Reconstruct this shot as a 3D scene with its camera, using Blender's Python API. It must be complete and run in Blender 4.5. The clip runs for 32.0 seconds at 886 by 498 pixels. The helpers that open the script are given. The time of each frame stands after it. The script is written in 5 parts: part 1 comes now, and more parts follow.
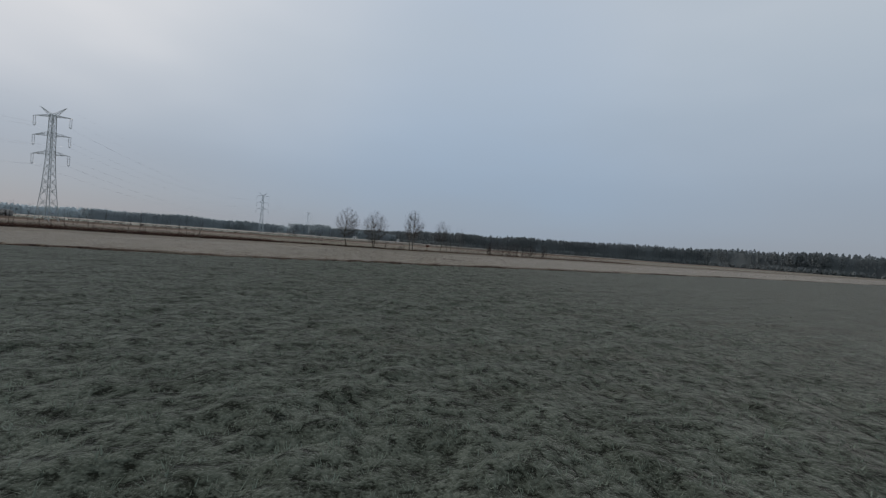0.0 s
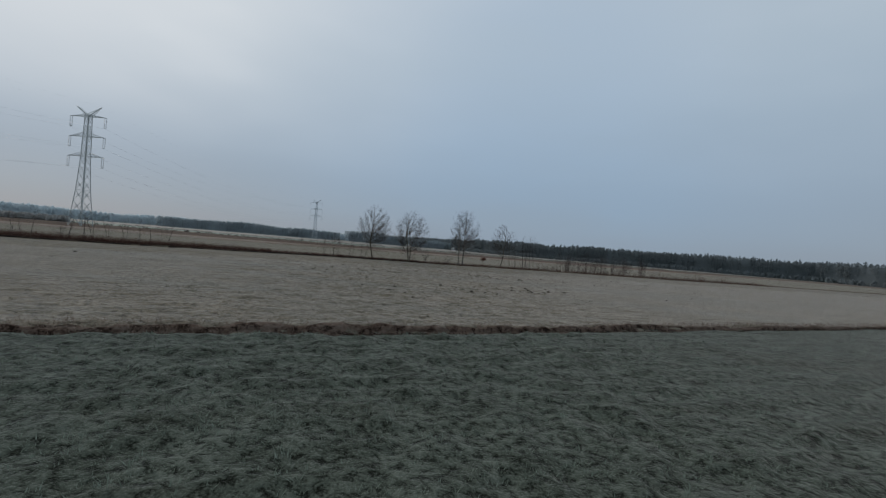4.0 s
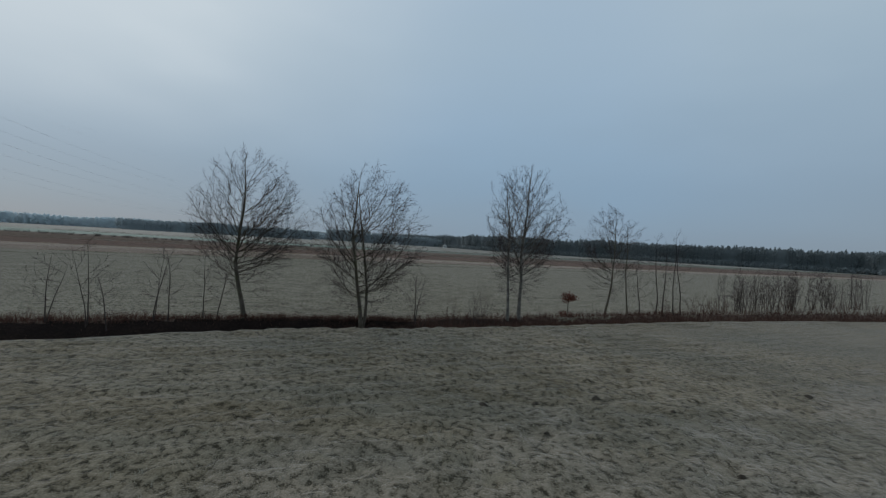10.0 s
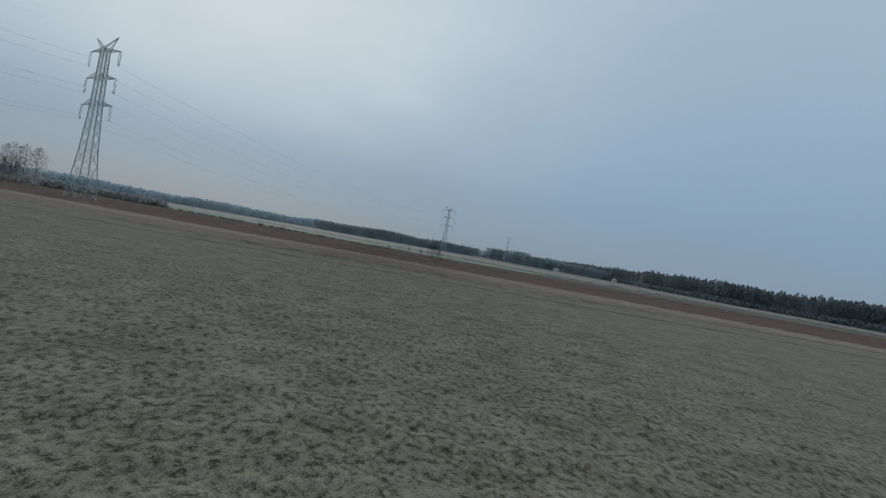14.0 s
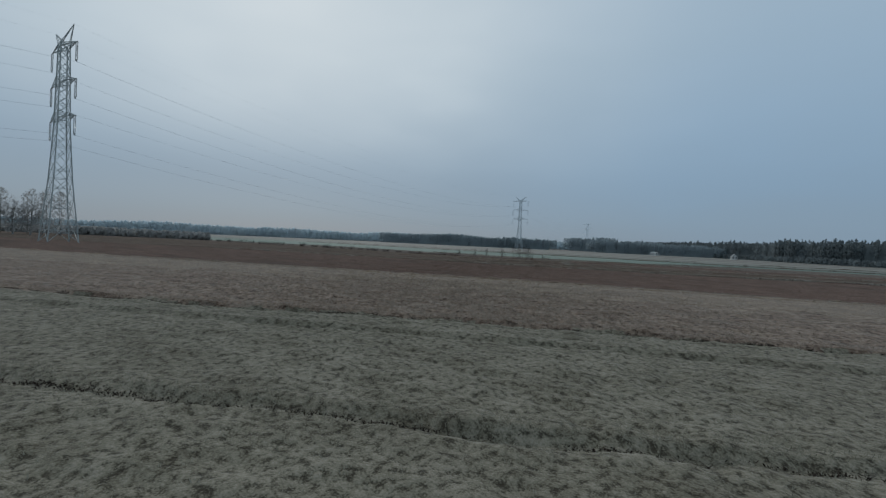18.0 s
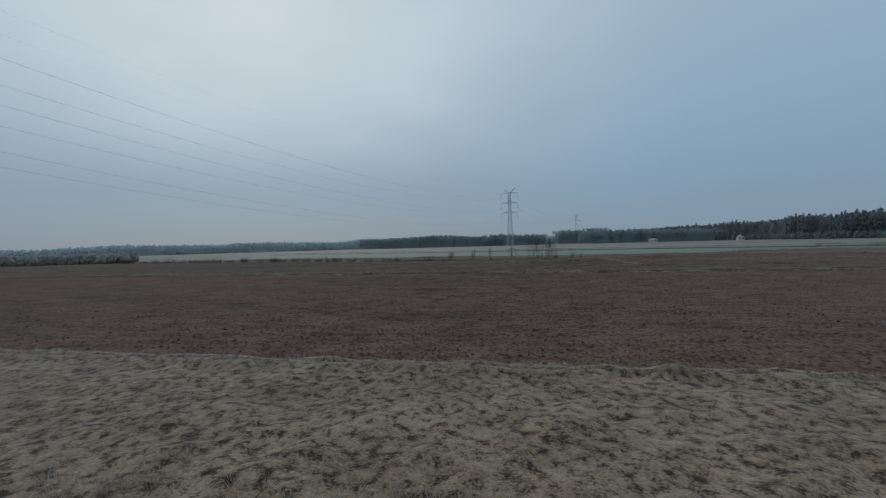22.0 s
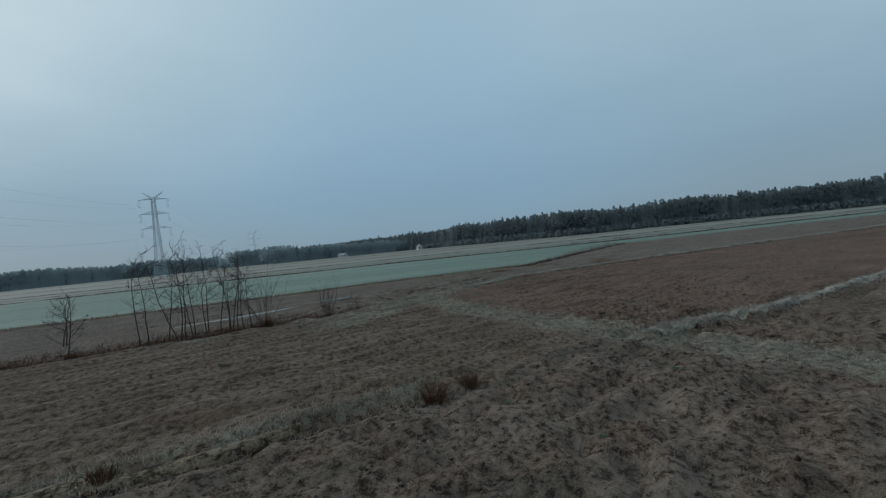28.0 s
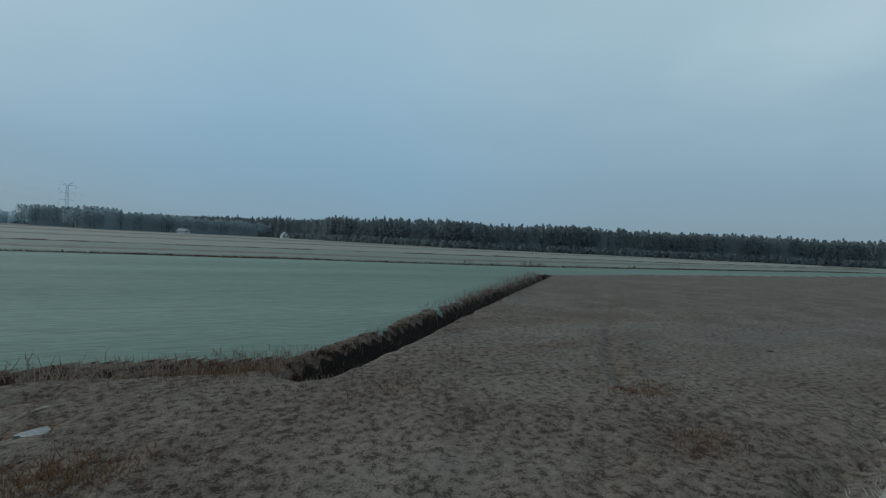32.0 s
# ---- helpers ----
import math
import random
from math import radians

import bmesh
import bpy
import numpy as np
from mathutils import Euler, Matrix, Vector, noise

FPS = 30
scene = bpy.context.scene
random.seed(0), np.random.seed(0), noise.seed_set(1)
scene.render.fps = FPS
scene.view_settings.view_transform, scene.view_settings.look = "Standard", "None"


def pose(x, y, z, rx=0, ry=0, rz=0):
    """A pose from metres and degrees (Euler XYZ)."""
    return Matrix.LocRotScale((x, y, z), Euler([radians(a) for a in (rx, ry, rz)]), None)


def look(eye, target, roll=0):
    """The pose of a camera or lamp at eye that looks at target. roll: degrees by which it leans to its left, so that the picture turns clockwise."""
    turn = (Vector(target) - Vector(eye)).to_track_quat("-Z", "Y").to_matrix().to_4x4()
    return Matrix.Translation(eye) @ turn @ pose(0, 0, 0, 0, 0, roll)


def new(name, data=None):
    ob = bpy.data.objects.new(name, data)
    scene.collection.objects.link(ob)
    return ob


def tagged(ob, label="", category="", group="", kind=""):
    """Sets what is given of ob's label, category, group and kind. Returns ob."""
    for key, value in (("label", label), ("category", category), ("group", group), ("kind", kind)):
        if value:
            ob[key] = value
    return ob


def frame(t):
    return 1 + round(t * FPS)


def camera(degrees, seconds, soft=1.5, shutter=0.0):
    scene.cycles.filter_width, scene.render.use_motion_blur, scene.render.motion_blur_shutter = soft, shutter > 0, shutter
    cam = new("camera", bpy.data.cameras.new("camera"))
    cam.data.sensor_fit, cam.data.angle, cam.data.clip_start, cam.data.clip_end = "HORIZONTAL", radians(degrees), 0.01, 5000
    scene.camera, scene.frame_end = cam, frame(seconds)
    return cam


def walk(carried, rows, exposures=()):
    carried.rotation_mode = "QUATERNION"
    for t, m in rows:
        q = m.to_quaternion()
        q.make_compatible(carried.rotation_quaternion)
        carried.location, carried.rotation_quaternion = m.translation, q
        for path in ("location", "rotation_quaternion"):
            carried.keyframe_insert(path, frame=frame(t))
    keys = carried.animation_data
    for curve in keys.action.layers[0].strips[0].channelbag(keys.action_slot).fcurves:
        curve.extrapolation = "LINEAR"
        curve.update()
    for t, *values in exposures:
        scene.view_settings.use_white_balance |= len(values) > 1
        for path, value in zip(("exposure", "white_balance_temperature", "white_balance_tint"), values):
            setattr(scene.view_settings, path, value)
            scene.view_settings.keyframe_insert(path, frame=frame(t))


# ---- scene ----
cam = camera(93.2, 32.0, soft=1.3)

PATH = [
    (0, (-1.736, 1.756, 2.705), (-1.674, 3.755, 2.678), 4.2),
    (0.5, (-1.277, 5.911, 2.663), (-1.219, 7.91, 2.634), 3.9),
    (1, (-1.058, 9.735, 2.543), (-1.001, 11.734, 2.514), 3.9),
    (1.5, (-0.935, 13.308, 2.465), (-0.892, 15.307, 2.438), 5.0),
    (2, (-0.809, 17.481, 2.492), (-0.811, 19.481, 2.471), 6.2),
    (2.5, (-0.951, 21.392, 2.741), (-1.027, 23.39, 2.731), 6.7),
    (3, (-1.11, 25.365, 3.018), (-1.24, 27.36, 3.006), 6.3),
    (3.5, (-1.423, 29.32, 3.263), (-1.604, 31.312, 3.255), 5.7),
    (5.5, (-3.72, 46.21, 3.77), (-3.974, 48.193, 3.75), 2.1),
    (6, (-4.453, 50.474, 3.914), (-4.719, 52.456, 3.89), 1.4),
    (6.5, (-5.086, 54.803, 4.076), (-5.344, 56.786, 4.046), -0.1),
    (7, (-5.814, 59.475, 4.029), (-6.058, 61.46, 4.009), -0.7),
    (7.5, (-6.365, 64.151, 4.313), (-6.607, 66.136, 4.3), -0.3),
    (8, (-7.705, 69.239, 4.659), (-7.916, 71.228, 4.637), 0.7),
    (8.5, (-8.983, 74.03, 4.772), (-9.153, 76.022, 4.744), 1.0),
    (9, (-9.6, 78.848, 4.747), (-9.758, 80.842, 4.72), 1.2),
    (9.5, (-9.863, 83.376, 4.971), (-10.02, 85.37, 4.947), 2.5),
    (10, (-10.066, 88.159, 5.283), (-10.220, 90.153, 5.257), 3.2),
    (10.5, (-10.321, 92.849, 5.401), (-10.491, 94.842, 5.373), 4.0),
    (11, (-10.545, 97.986, 5.375), (-10.727, 99.977, 5.342), 4.5),
    (11.5, (-10.456, 102.262, 5.441), (-10.687, 104.248, 5.404), 4.7),
    (12, (-10.265, 107.106, 5.383), (-10.621, 109.074, 5.345), 5.8),
    (12.5, (-10.3, 112.1, 5.27), (-10.794, 114.038, 5.240), 7.0),
    (12.8, (-10.3, 115.234, 5.21), (-10.9, 117.142, 5.191), 8.0),
    (13, (-10.207, 117.653, 5.256), (-10.868, 119.541, 5.239), 8.8),
    (13.4, (-11.137, 121.581, 4.778), (-11.9, 123.43, 4.767), 9.4),
    (14.5, (-16.458, 131.152, 4.081), (-17.455, 132.887, 4.08), 9.5),
    (15, (-19.931, 136.116, 4.216), (-21.008, 137.802, 4.211), 8.5),
    (15.5, (-23.177, 140.813, 4.228), (-24.308, 142.462, 4.21), 9.7),
    (17.5, (-35.612, 158.776, 4.12), (-36.777, 160.401, 4.08), 3.2),
    (18, (-39.095, 163.757, 3.785), (-40.272, 165.375, 3.754), 2.5),
    (18.5, (-42.23, 168.633, 3.496), (-43.411, 170.247, 3.473), 1.6),
    (19, (-45.281, 173.356, 3.429), (-46.458, 174.973, 3.404), 0.5),
    (19.5, (-47.924, 176.468, 3.324), (-49.09, 178.092, 3.305), -0.6),
    (20, (-50.503, 179.007, 3.16), (-51.663, 180.637, 3.148), -0.9),
    (20.5, (-52.756, 181.896, 3.166), (-53.916, 183.525, 3.152), -0.6),
    (21, (-55.371, 185.469, 3.19), (-56.534, 187.096, 3.172), -0.3),
    (21.5, (-57.803, 188.762, 3.255), (-58.95, 190.401, 3.237), -0.8),
    (22, (-60.748, 192.75, 3.359), (-61.861, 194.412, 3.34), -1.7),
    (22.5, (-63.749, 197.176, 3.414), (-64.824, 198.862, 3.393), -2.5),
    (23, (-66.891, 201.91, 3.371), (-67.884, 203.646, 3.348), -4.0),
    (23.5, (-69.617, 206.353, 3.304), (-70.49, 208.152, 3.281), -5.7),
    (24, (-71.898, 210.807, 3.402), (-72.646, 212.661, 3.377), -6.4),
    (24.5, (-73.96, 215.16, 3.45), (-74.583, 217.061, 3.425), -6.5),
    (25, (-75.567, 219.741, 3.612), (-76.057, 221.68, 3.583), -6.8),
    (25.5, (-76.741, 224.558, 3.776), (-77.104, 226.525, 3.745), -7.5),
    (27.5, (-82.942, 247.631, 3.347), (-82.778, 249.624, 3.321), -6.1),
    (28, (-82.415, 252.049, 3.358), (-82.125, 254.028, 3.331), -5.8),
    (28.5, (-81.655, 256.152, 3.362), (-81.27, 258.114, 3.333), -4.5),
    (29, (-80.482, 260.393, 3.42), (-80.013, 262.337, 3.391), -3.4),
    (29.5, (-79.212, 264.443, 3.387), (-78.619, 266.353, 3.362), -3.7),
    (30, (-77.5, 268.62, 3.464), (-76.801, 270.494, 3.434), -3.1),
    (30.5, (-75.699, 272.657, 3.493), (-74.927, 274.502, 3.459), -2.1),
    (31, (-73.442, 276.931, 3.519), (-72.639, 278.763, 3.479), -0.5),
    (31.5, (-71.335, 280.863, 3.413), (-70.52, 282.689, 3.378), 1.6),
    (32, (-68.899, 285.085, 3.313), (-68.08, 286.91, 3.278), 2.8),
]
walk(cam, [(t, look(eye, target, roll)) for t, eye, target, roll in PATH],
     exposures=[(0, 0.24, 7300, 20), (3.5, 0.20, 7050, 17), (6, 0.05, 6700, 12), (13, 0.08, 6600, 11), (19, -0.02, 6500, 10), (25, 0.03, 6400, 7), (31, 0.10, 6220, 1)])

# ---- world and light: an overcast, hazy winter sky with a brighter patch towards the veiled sun ----
GLOW = Vector((-0.74, 0.47, 0.50)).normalized()
world = bpy.data.worlds.new("overcast_sky")
scene.world = world
world.use_nodes = True
wn, wl = world.node_tree.nodes, world.node_tree.links
wn.clear()


def wnode(kind, **values):
    n = wn.new(kind)
    for key, v in values.items():
        n.inputs[key].default_value = v
    return n


def wramp(stops, interpolation="B_SPLINE"):
    n = wn.new("ShaderNodeValToRGB")
    n.color_ramp.interpolation = interpolation
    while len(n.color_ramp.elements) < len(stops):
        n.color_ramp.elements.new(0.5)
    for e, (at, c) in zip(n.color_ramp.elements, stops):
        e.position, e.color = at, (*c, 1)
    return n


w_co = wn.new("ShaderNodeTexCoord")
w_sep = wn.new("ShaderNodeSeparateXYZ")
wl.new(w_co.outputs["Generated"], w_sep.inputs[0])
# grey-blue from the hazy horizon up to the zenith
w_up = wramp([(0.0, (0.195, 0.250, 0.305)), (0.06, (0.205, 0.272, 0.340)), (0.18, (0.225, 0.318, 0.415)), (0.42, (0.345, 0.452, 0.535)), (1.0, (0.45, 0.53, 0.585))])
wl.new(w_sep.outputs["Z"], w_up.inputs[0])
# brightness round the veiled sun
w_dot = wn.new("ShaderNodeVectorMath")
w_dot.operation = "DOT_PRODUCT"
w_dot.inputs[1].default_value = GLOW
wl.new(w_co.outputs["Generated"], w_dot.inputs[0])
w_glow = wramp([(0.0, (0, 0, 0)), (0.62, (0.0, 0.0, 0.0)), (0.85, (0.27, 0.27, 0.27)), (1.0, (0.86, 0.86, 0.86))])
wl.new(w_dot.outputs["Value"], w_glow.inputs[0])
# broad soft cloud shapes
w_scale = wn.new("ShaderNodeMapping")
w_scale.inputs["Scale"].default_value = (1.0, 1.0, 2.6)
wl.new(w_co.outputs["Generated"], w_scale.inputs[0])
w_noise = wnode("ShaderNodeTexNoise", Scale=2.1, Detail=3.0, Roughness=0.45)
wl.new(w_scale.outputs[0], w_noise.inputs["Vector"])
w_cloud = wramp([(0.30, (0.0, 0.0, 0.0)), (0.72, (1.0, 1.0, 1.0))], "EASE")
wl.new(w_noise.outputs["Fac"], w_cloud.inputs[0])
w_mul = wn.new("ShaderNodeMath")
w_mul.operation = "MULTIPLY_ADD"
w_mul.inputs[1].default_value = 0.42
wl.new(w_cloud.outputs[0], w_mul.inputs[0])
wl.new(w_glow.outputs[0], w_mul.inputs[2])
# clouds fade out in the haze over the horizon
w_low = wramp([(0.0, (0, 0, 0)), (0.10, (0.07, 0.07, 0.07)), (0.40, (1, 1, 1))], "EASE")
wl.new(w_sep.outputs["Z"], w_low.inputs[0])
w_fac = wn.new("ShaderNodeMath")
w_fac.operation = "MULTIPLY"
wl.new(w_mul.outputs[0], w_fac.inputs[0])
wl.new(w_low.outputs[0], w_fac.inputs[1])
w_mix = wn.new("ShaderNodeMix")
w_mix.data_type = "RGBA"
w_mix.inputs["B"].default_value = (0.535, 0.615, 0.665, 1)
wl.new(w_fac.outputs[0], w_mix.inputs["Factor"])
wl.new(w_up.outputs[0], w_mix.inputs["A"])
# a thinner, bluer part of the cloud
w_gapdot = wn.new("ShaderNodeVectorMath")
w_gapdot.operation = "DOT_PRODUCT"
w_gapdot.inputs[1].default_value = Vector((0.12, 0.95, 0.27)).normalized()
wl.new(w_co.outputs["Generated"], w_gapdot.inputs[0])
w_gap = wramp([(0.0, (0, 0, 0)), (0.76, (0, 0, 0)), (0.93, (0.32, 0.32, 0.32)), (1.0, (0.58, 0.58, 0.58))])
wl.new(w_gapdot.outputs["Value"], w_gap.inputs[0])
w_gapn = wn.new("ShaderNodeMath")
w_gapn.operation = "MULTIPLY"
w_thin = wramp([(0.30, (0.55, 0.55, 0.55)), (0.65, (1.0, 1.0, 1.0))], "EASE")
wl.new(w_noise.outputs["Fac"], w_thin.inputs[0])
wl.new(w_gap.outputs[0], w_gapn.inputs[0])
wl.new(w_thin.outputs[0], w_gapn.inputs[1])
w_blue = wn.new("ShaderNodeMix")
w_blue.data_type = "RGBA"
w_blue.inputs["B"].default_value = (0.190, 0.325, 0.480, 1)
wl.new(w_gapn.outputs[0], w_blue.inputs["Factor"])
wl.new(w_mix.outputs["Result"], w_blue.inputs["A"])
# a little of the clear sky above the cloud
SUN_EL, SUN_AZ = radians(30), math.atan2(GLOW.x, GLOW.y)
w_sky = wn.new("ShaderNodeTexSky")
w_sky.sky_type, w_sky.sun_disc, w_sky.sun_elevation, w_sky.sun_rotation = "NISHITA", False, SUN_EL, SUN_AZ
w_add = wn.new("ShaderNodeMix")
w_add.data_type, w_add.blend_type = "RGBA", "ADD"
w_add.inputs["Factor"].default_value = 0.004
wl.new(w_blue.outputs["Result"], w_add.inputs["A"])
wl.new(w_sky.outputs[0], w_add.inputs["B"])
w_bg = wnode("ShaderNodeBackground", Strength=1.0)
wl.new(w_add.outputs["Result"], w_bg.inputs["Color"])
w_out = wn.new("ShaderNodeOutputWorld")
wl.new(w_bg.outputs[0], w_out.inputs[0])

sun = new("sun", bpy.data.lights.new("sun", "SUN"))
sun.data.energy, sun.data.angle, sun.data.color = 1.4, radians(22), (1.0, 0.97, 0.93)
sun.matrix_world = look(Vector((-0.66, 0.60, 0.46)) * 50, (0, 0, 0))


# ---- materials ----
def material(name, colors, scale=1.0, fine=30.0, rough=0.95, bump=0.3, bump_scale=None, metal=0.0, spots=None, frost=None, stretch=None, spec=0.2, pits=None, relief=0.08, thin=0.0, span=0.16, strips=False, tuft=3.1, sheen=0.10):
    """Two scales of mottling between the colours (dark, middle, light); spots: (colour, scale, threshold), frost: (colour, scale, low, high, strength)."""
    m = bpy.data.materials.new(name)
    m.use_nodes = True
    nt = m.node_tree
    nd, lk = nt.nodes, nt.links
    bsdf = nd["Principled BSDF"]
    bsdf.inputs["Roughness"].default_value, bsdf.inputs["Metallic"].default_value = rough, metal
    bsdf.inputs["Specular IOR Level"].default_value = spec
    co = nd.new("ShaderNodeTexCoord")
    src = co.outputs["Object"]
    if stretch:
        mp = nd.new("ShaderNodeMapping")
        mp.inputs["Rotation"].default_value[2] = radians(stretch[0])
        mp.inputs["Scale"].default_value = stretch[1]
        lk.new(src, mp.inputs[0])
        src = mp.outputs[0]

    along_strip = src
    if strips:
        mp2 = nd.new("ShaderNodeMapping")
        mp2.inputs["Rotation"].default_value[2] = radians(-25)
        mp2.inputs["Scale"].default_value = (0.35, 1.7, 1.0)
        lk.new(co.outputs["Object"], mp2.inputs[0])
        along_strip = mp2.outputs[0]

    def noise_at(s, detail=4.0, roughness=0.55, by=None):
        n = nd.new("ShaderNodeTexNoise")
        n.inputs["Scale"].default_value, n.inputs["Detail"].default_value, n.inputs["Roughness"].default_value = s, detail, roughness
        lk.new(by or src, n.inputs["Vector"])
        return n.outputs["Fac"]

    def math_node(op, a, b):
        n = nd.new("ShaderNodeMath")
        n.operation = op
        for i, v in enumerate((a, b)):
            if isinstance(v, (int, float)):
                n.inputs[i].default_value = v
            else:
                lk.new(v, n.inputs[i])
        return n.outputs[0]

    if strips:
        bsdf.inputs["Specular IOR Level"].default_value = 0.0
        # hoar frost on the tips catches the light at low angles
        bsdf.inputs["Sheen Weight"].default_value, bsdf.inputs["Sheen Roughness"].default_value = sheen, 0.25
        # tufts or clods of a hand's width, and the blades or crumbs on them
        crest = noise_at(tuft, 3.0, 0.5)
        blades = noise_at(tuft * 4.5, 3.0, 0.6)
        big = noise_at(scale, 5.0)
        tone = math_node("ADD", math_node("MULTIPLY", big, 0.26), math_node("ADD", math_node("MULTIPLY", crest, 0.36), math_node("MULTIPLY", blades, 0.38)))
    else:
        big, small = noise_at(scale, 5.0), noise_at(fine, 6.0, 0.78)
        tone = math_node("ADD", math_node("MULTIPLY", big, 0.35), math_node("MULTIPLY", small, 0.65))
    ramp = nd.new("ShaderNodeValToRGB")
    ramp.color_ramp.elements.new(0.5)
    for e, at, c in zip(ramp.color_ramp.elements, (0.5 - span, 0.5, 0.5 + span), colors):
        e.position, e.color = at, (*c, 1)
    lk.new(tone, ramp.inputs[0])
    col = ramp.outputs[0]

    def blend(fac, c):
        nonlocal col
        mx = nd.new("ShaderNodeMix")
        mx.data_type = "RGBA"
        mx.inputs["B"].default_value = (*c, 1)
        lk.new(fac, mx.inputs["Factor"])
        lk.new(col, mx.inputs["A"])
        col = mx.outputs["Result"]

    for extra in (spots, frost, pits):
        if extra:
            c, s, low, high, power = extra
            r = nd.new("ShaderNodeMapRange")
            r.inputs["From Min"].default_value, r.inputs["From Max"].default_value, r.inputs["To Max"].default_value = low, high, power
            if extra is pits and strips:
                # darken where the bump is low: bare soil, plus shade put into the colour
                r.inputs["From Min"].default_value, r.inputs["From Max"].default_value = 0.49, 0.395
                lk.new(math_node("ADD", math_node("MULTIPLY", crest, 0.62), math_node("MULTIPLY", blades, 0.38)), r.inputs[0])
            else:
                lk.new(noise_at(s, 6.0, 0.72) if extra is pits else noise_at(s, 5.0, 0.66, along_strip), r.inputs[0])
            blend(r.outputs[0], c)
    lk.new(col, bsdf.inputs["Base Color"])
    if thin:
        tr, ms = nd.new("ShaderNodeBsdfTranslucent"), nd.new("ShaderNodeMixShader")
        lk.new(col, tr.inputs["Color"])
        ms.inputs[0].default_value = thin
        lk.new(bsdf.outputs[0], ms.inputs[1])
        lk.new(tr.outputs[0], ms.inputs[2])
        lk.new(ms.outputs[0], nd["Material Output"].inputs[0])
    if bump:
        b = nd.new("ShaderNodeBump")
        b.inputs["Strength"].default_value, b.inputs["Distance"].default_value = bump * (0.8 if strips else 1), relief
        lk.new(math_node("ADD", math_node("MULTIPLY", crest, 0.8), math_node("MULTIPLY", blades, 0.32)) if strips else noise_at(bump_scale or fine * 0.6, 5.0, 0.62), b.inputs["Height"])
        lk.new(b.outputs[0], bsdf.inputs["Normal"])
    return m


M = {}
# fields: (dark, middle, light) surface colours with a film of hoar frost; pits and ditches hold shade
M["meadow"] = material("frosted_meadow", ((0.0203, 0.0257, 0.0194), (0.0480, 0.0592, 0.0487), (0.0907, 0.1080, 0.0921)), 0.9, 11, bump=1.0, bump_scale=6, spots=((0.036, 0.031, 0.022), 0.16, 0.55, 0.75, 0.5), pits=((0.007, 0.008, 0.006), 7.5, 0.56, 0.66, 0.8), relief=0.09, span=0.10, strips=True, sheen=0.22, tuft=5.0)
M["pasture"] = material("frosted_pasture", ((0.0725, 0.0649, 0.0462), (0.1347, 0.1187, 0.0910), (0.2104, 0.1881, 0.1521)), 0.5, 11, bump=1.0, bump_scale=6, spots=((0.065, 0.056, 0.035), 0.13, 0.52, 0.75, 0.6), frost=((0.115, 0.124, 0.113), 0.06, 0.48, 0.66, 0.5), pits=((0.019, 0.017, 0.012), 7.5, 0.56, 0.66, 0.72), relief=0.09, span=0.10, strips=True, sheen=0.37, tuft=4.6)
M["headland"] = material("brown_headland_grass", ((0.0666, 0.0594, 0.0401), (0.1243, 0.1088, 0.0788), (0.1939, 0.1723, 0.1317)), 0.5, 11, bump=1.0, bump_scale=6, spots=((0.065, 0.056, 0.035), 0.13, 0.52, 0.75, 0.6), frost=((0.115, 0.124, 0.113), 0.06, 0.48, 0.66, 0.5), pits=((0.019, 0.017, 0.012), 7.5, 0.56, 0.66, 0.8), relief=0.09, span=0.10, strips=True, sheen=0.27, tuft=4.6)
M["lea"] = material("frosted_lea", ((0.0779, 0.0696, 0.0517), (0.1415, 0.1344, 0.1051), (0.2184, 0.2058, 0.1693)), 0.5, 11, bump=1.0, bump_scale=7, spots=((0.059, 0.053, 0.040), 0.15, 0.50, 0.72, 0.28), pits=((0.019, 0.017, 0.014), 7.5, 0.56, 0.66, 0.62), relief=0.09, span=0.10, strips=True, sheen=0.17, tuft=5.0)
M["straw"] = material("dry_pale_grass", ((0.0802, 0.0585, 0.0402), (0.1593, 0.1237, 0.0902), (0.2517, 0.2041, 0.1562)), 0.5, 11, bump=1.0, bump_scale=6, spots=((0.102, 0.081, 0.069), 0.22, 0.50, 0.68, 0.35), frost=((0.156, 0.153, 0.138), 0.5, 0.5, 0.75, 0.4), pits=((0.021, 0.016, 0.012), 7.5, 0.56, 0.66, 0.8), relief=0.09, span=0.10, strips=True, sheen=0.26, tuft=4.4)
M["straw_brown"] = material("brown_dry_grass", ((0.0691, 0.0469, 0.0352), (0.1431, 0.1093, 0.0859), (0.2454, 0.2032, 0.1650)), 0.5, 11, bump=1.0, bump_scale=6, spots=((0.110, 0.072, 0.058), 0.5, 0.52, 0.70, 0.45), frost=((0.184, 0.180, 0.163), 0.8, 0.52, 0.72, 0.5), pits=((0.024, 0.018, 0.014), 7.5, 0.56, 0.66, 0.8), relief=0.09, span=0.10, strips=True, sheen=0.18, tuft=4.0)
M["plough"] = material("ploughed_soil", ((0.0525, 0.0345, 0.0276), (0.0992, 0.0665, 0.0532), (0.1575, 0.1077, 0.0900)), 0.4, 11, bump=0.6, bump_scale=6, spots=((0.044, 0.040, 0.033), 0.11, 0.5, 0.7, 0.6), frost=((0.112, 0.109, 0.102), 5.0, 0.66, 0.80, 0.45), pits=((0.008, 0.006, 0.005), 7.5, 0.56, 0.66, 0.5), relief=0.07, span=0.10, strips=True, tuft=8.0)
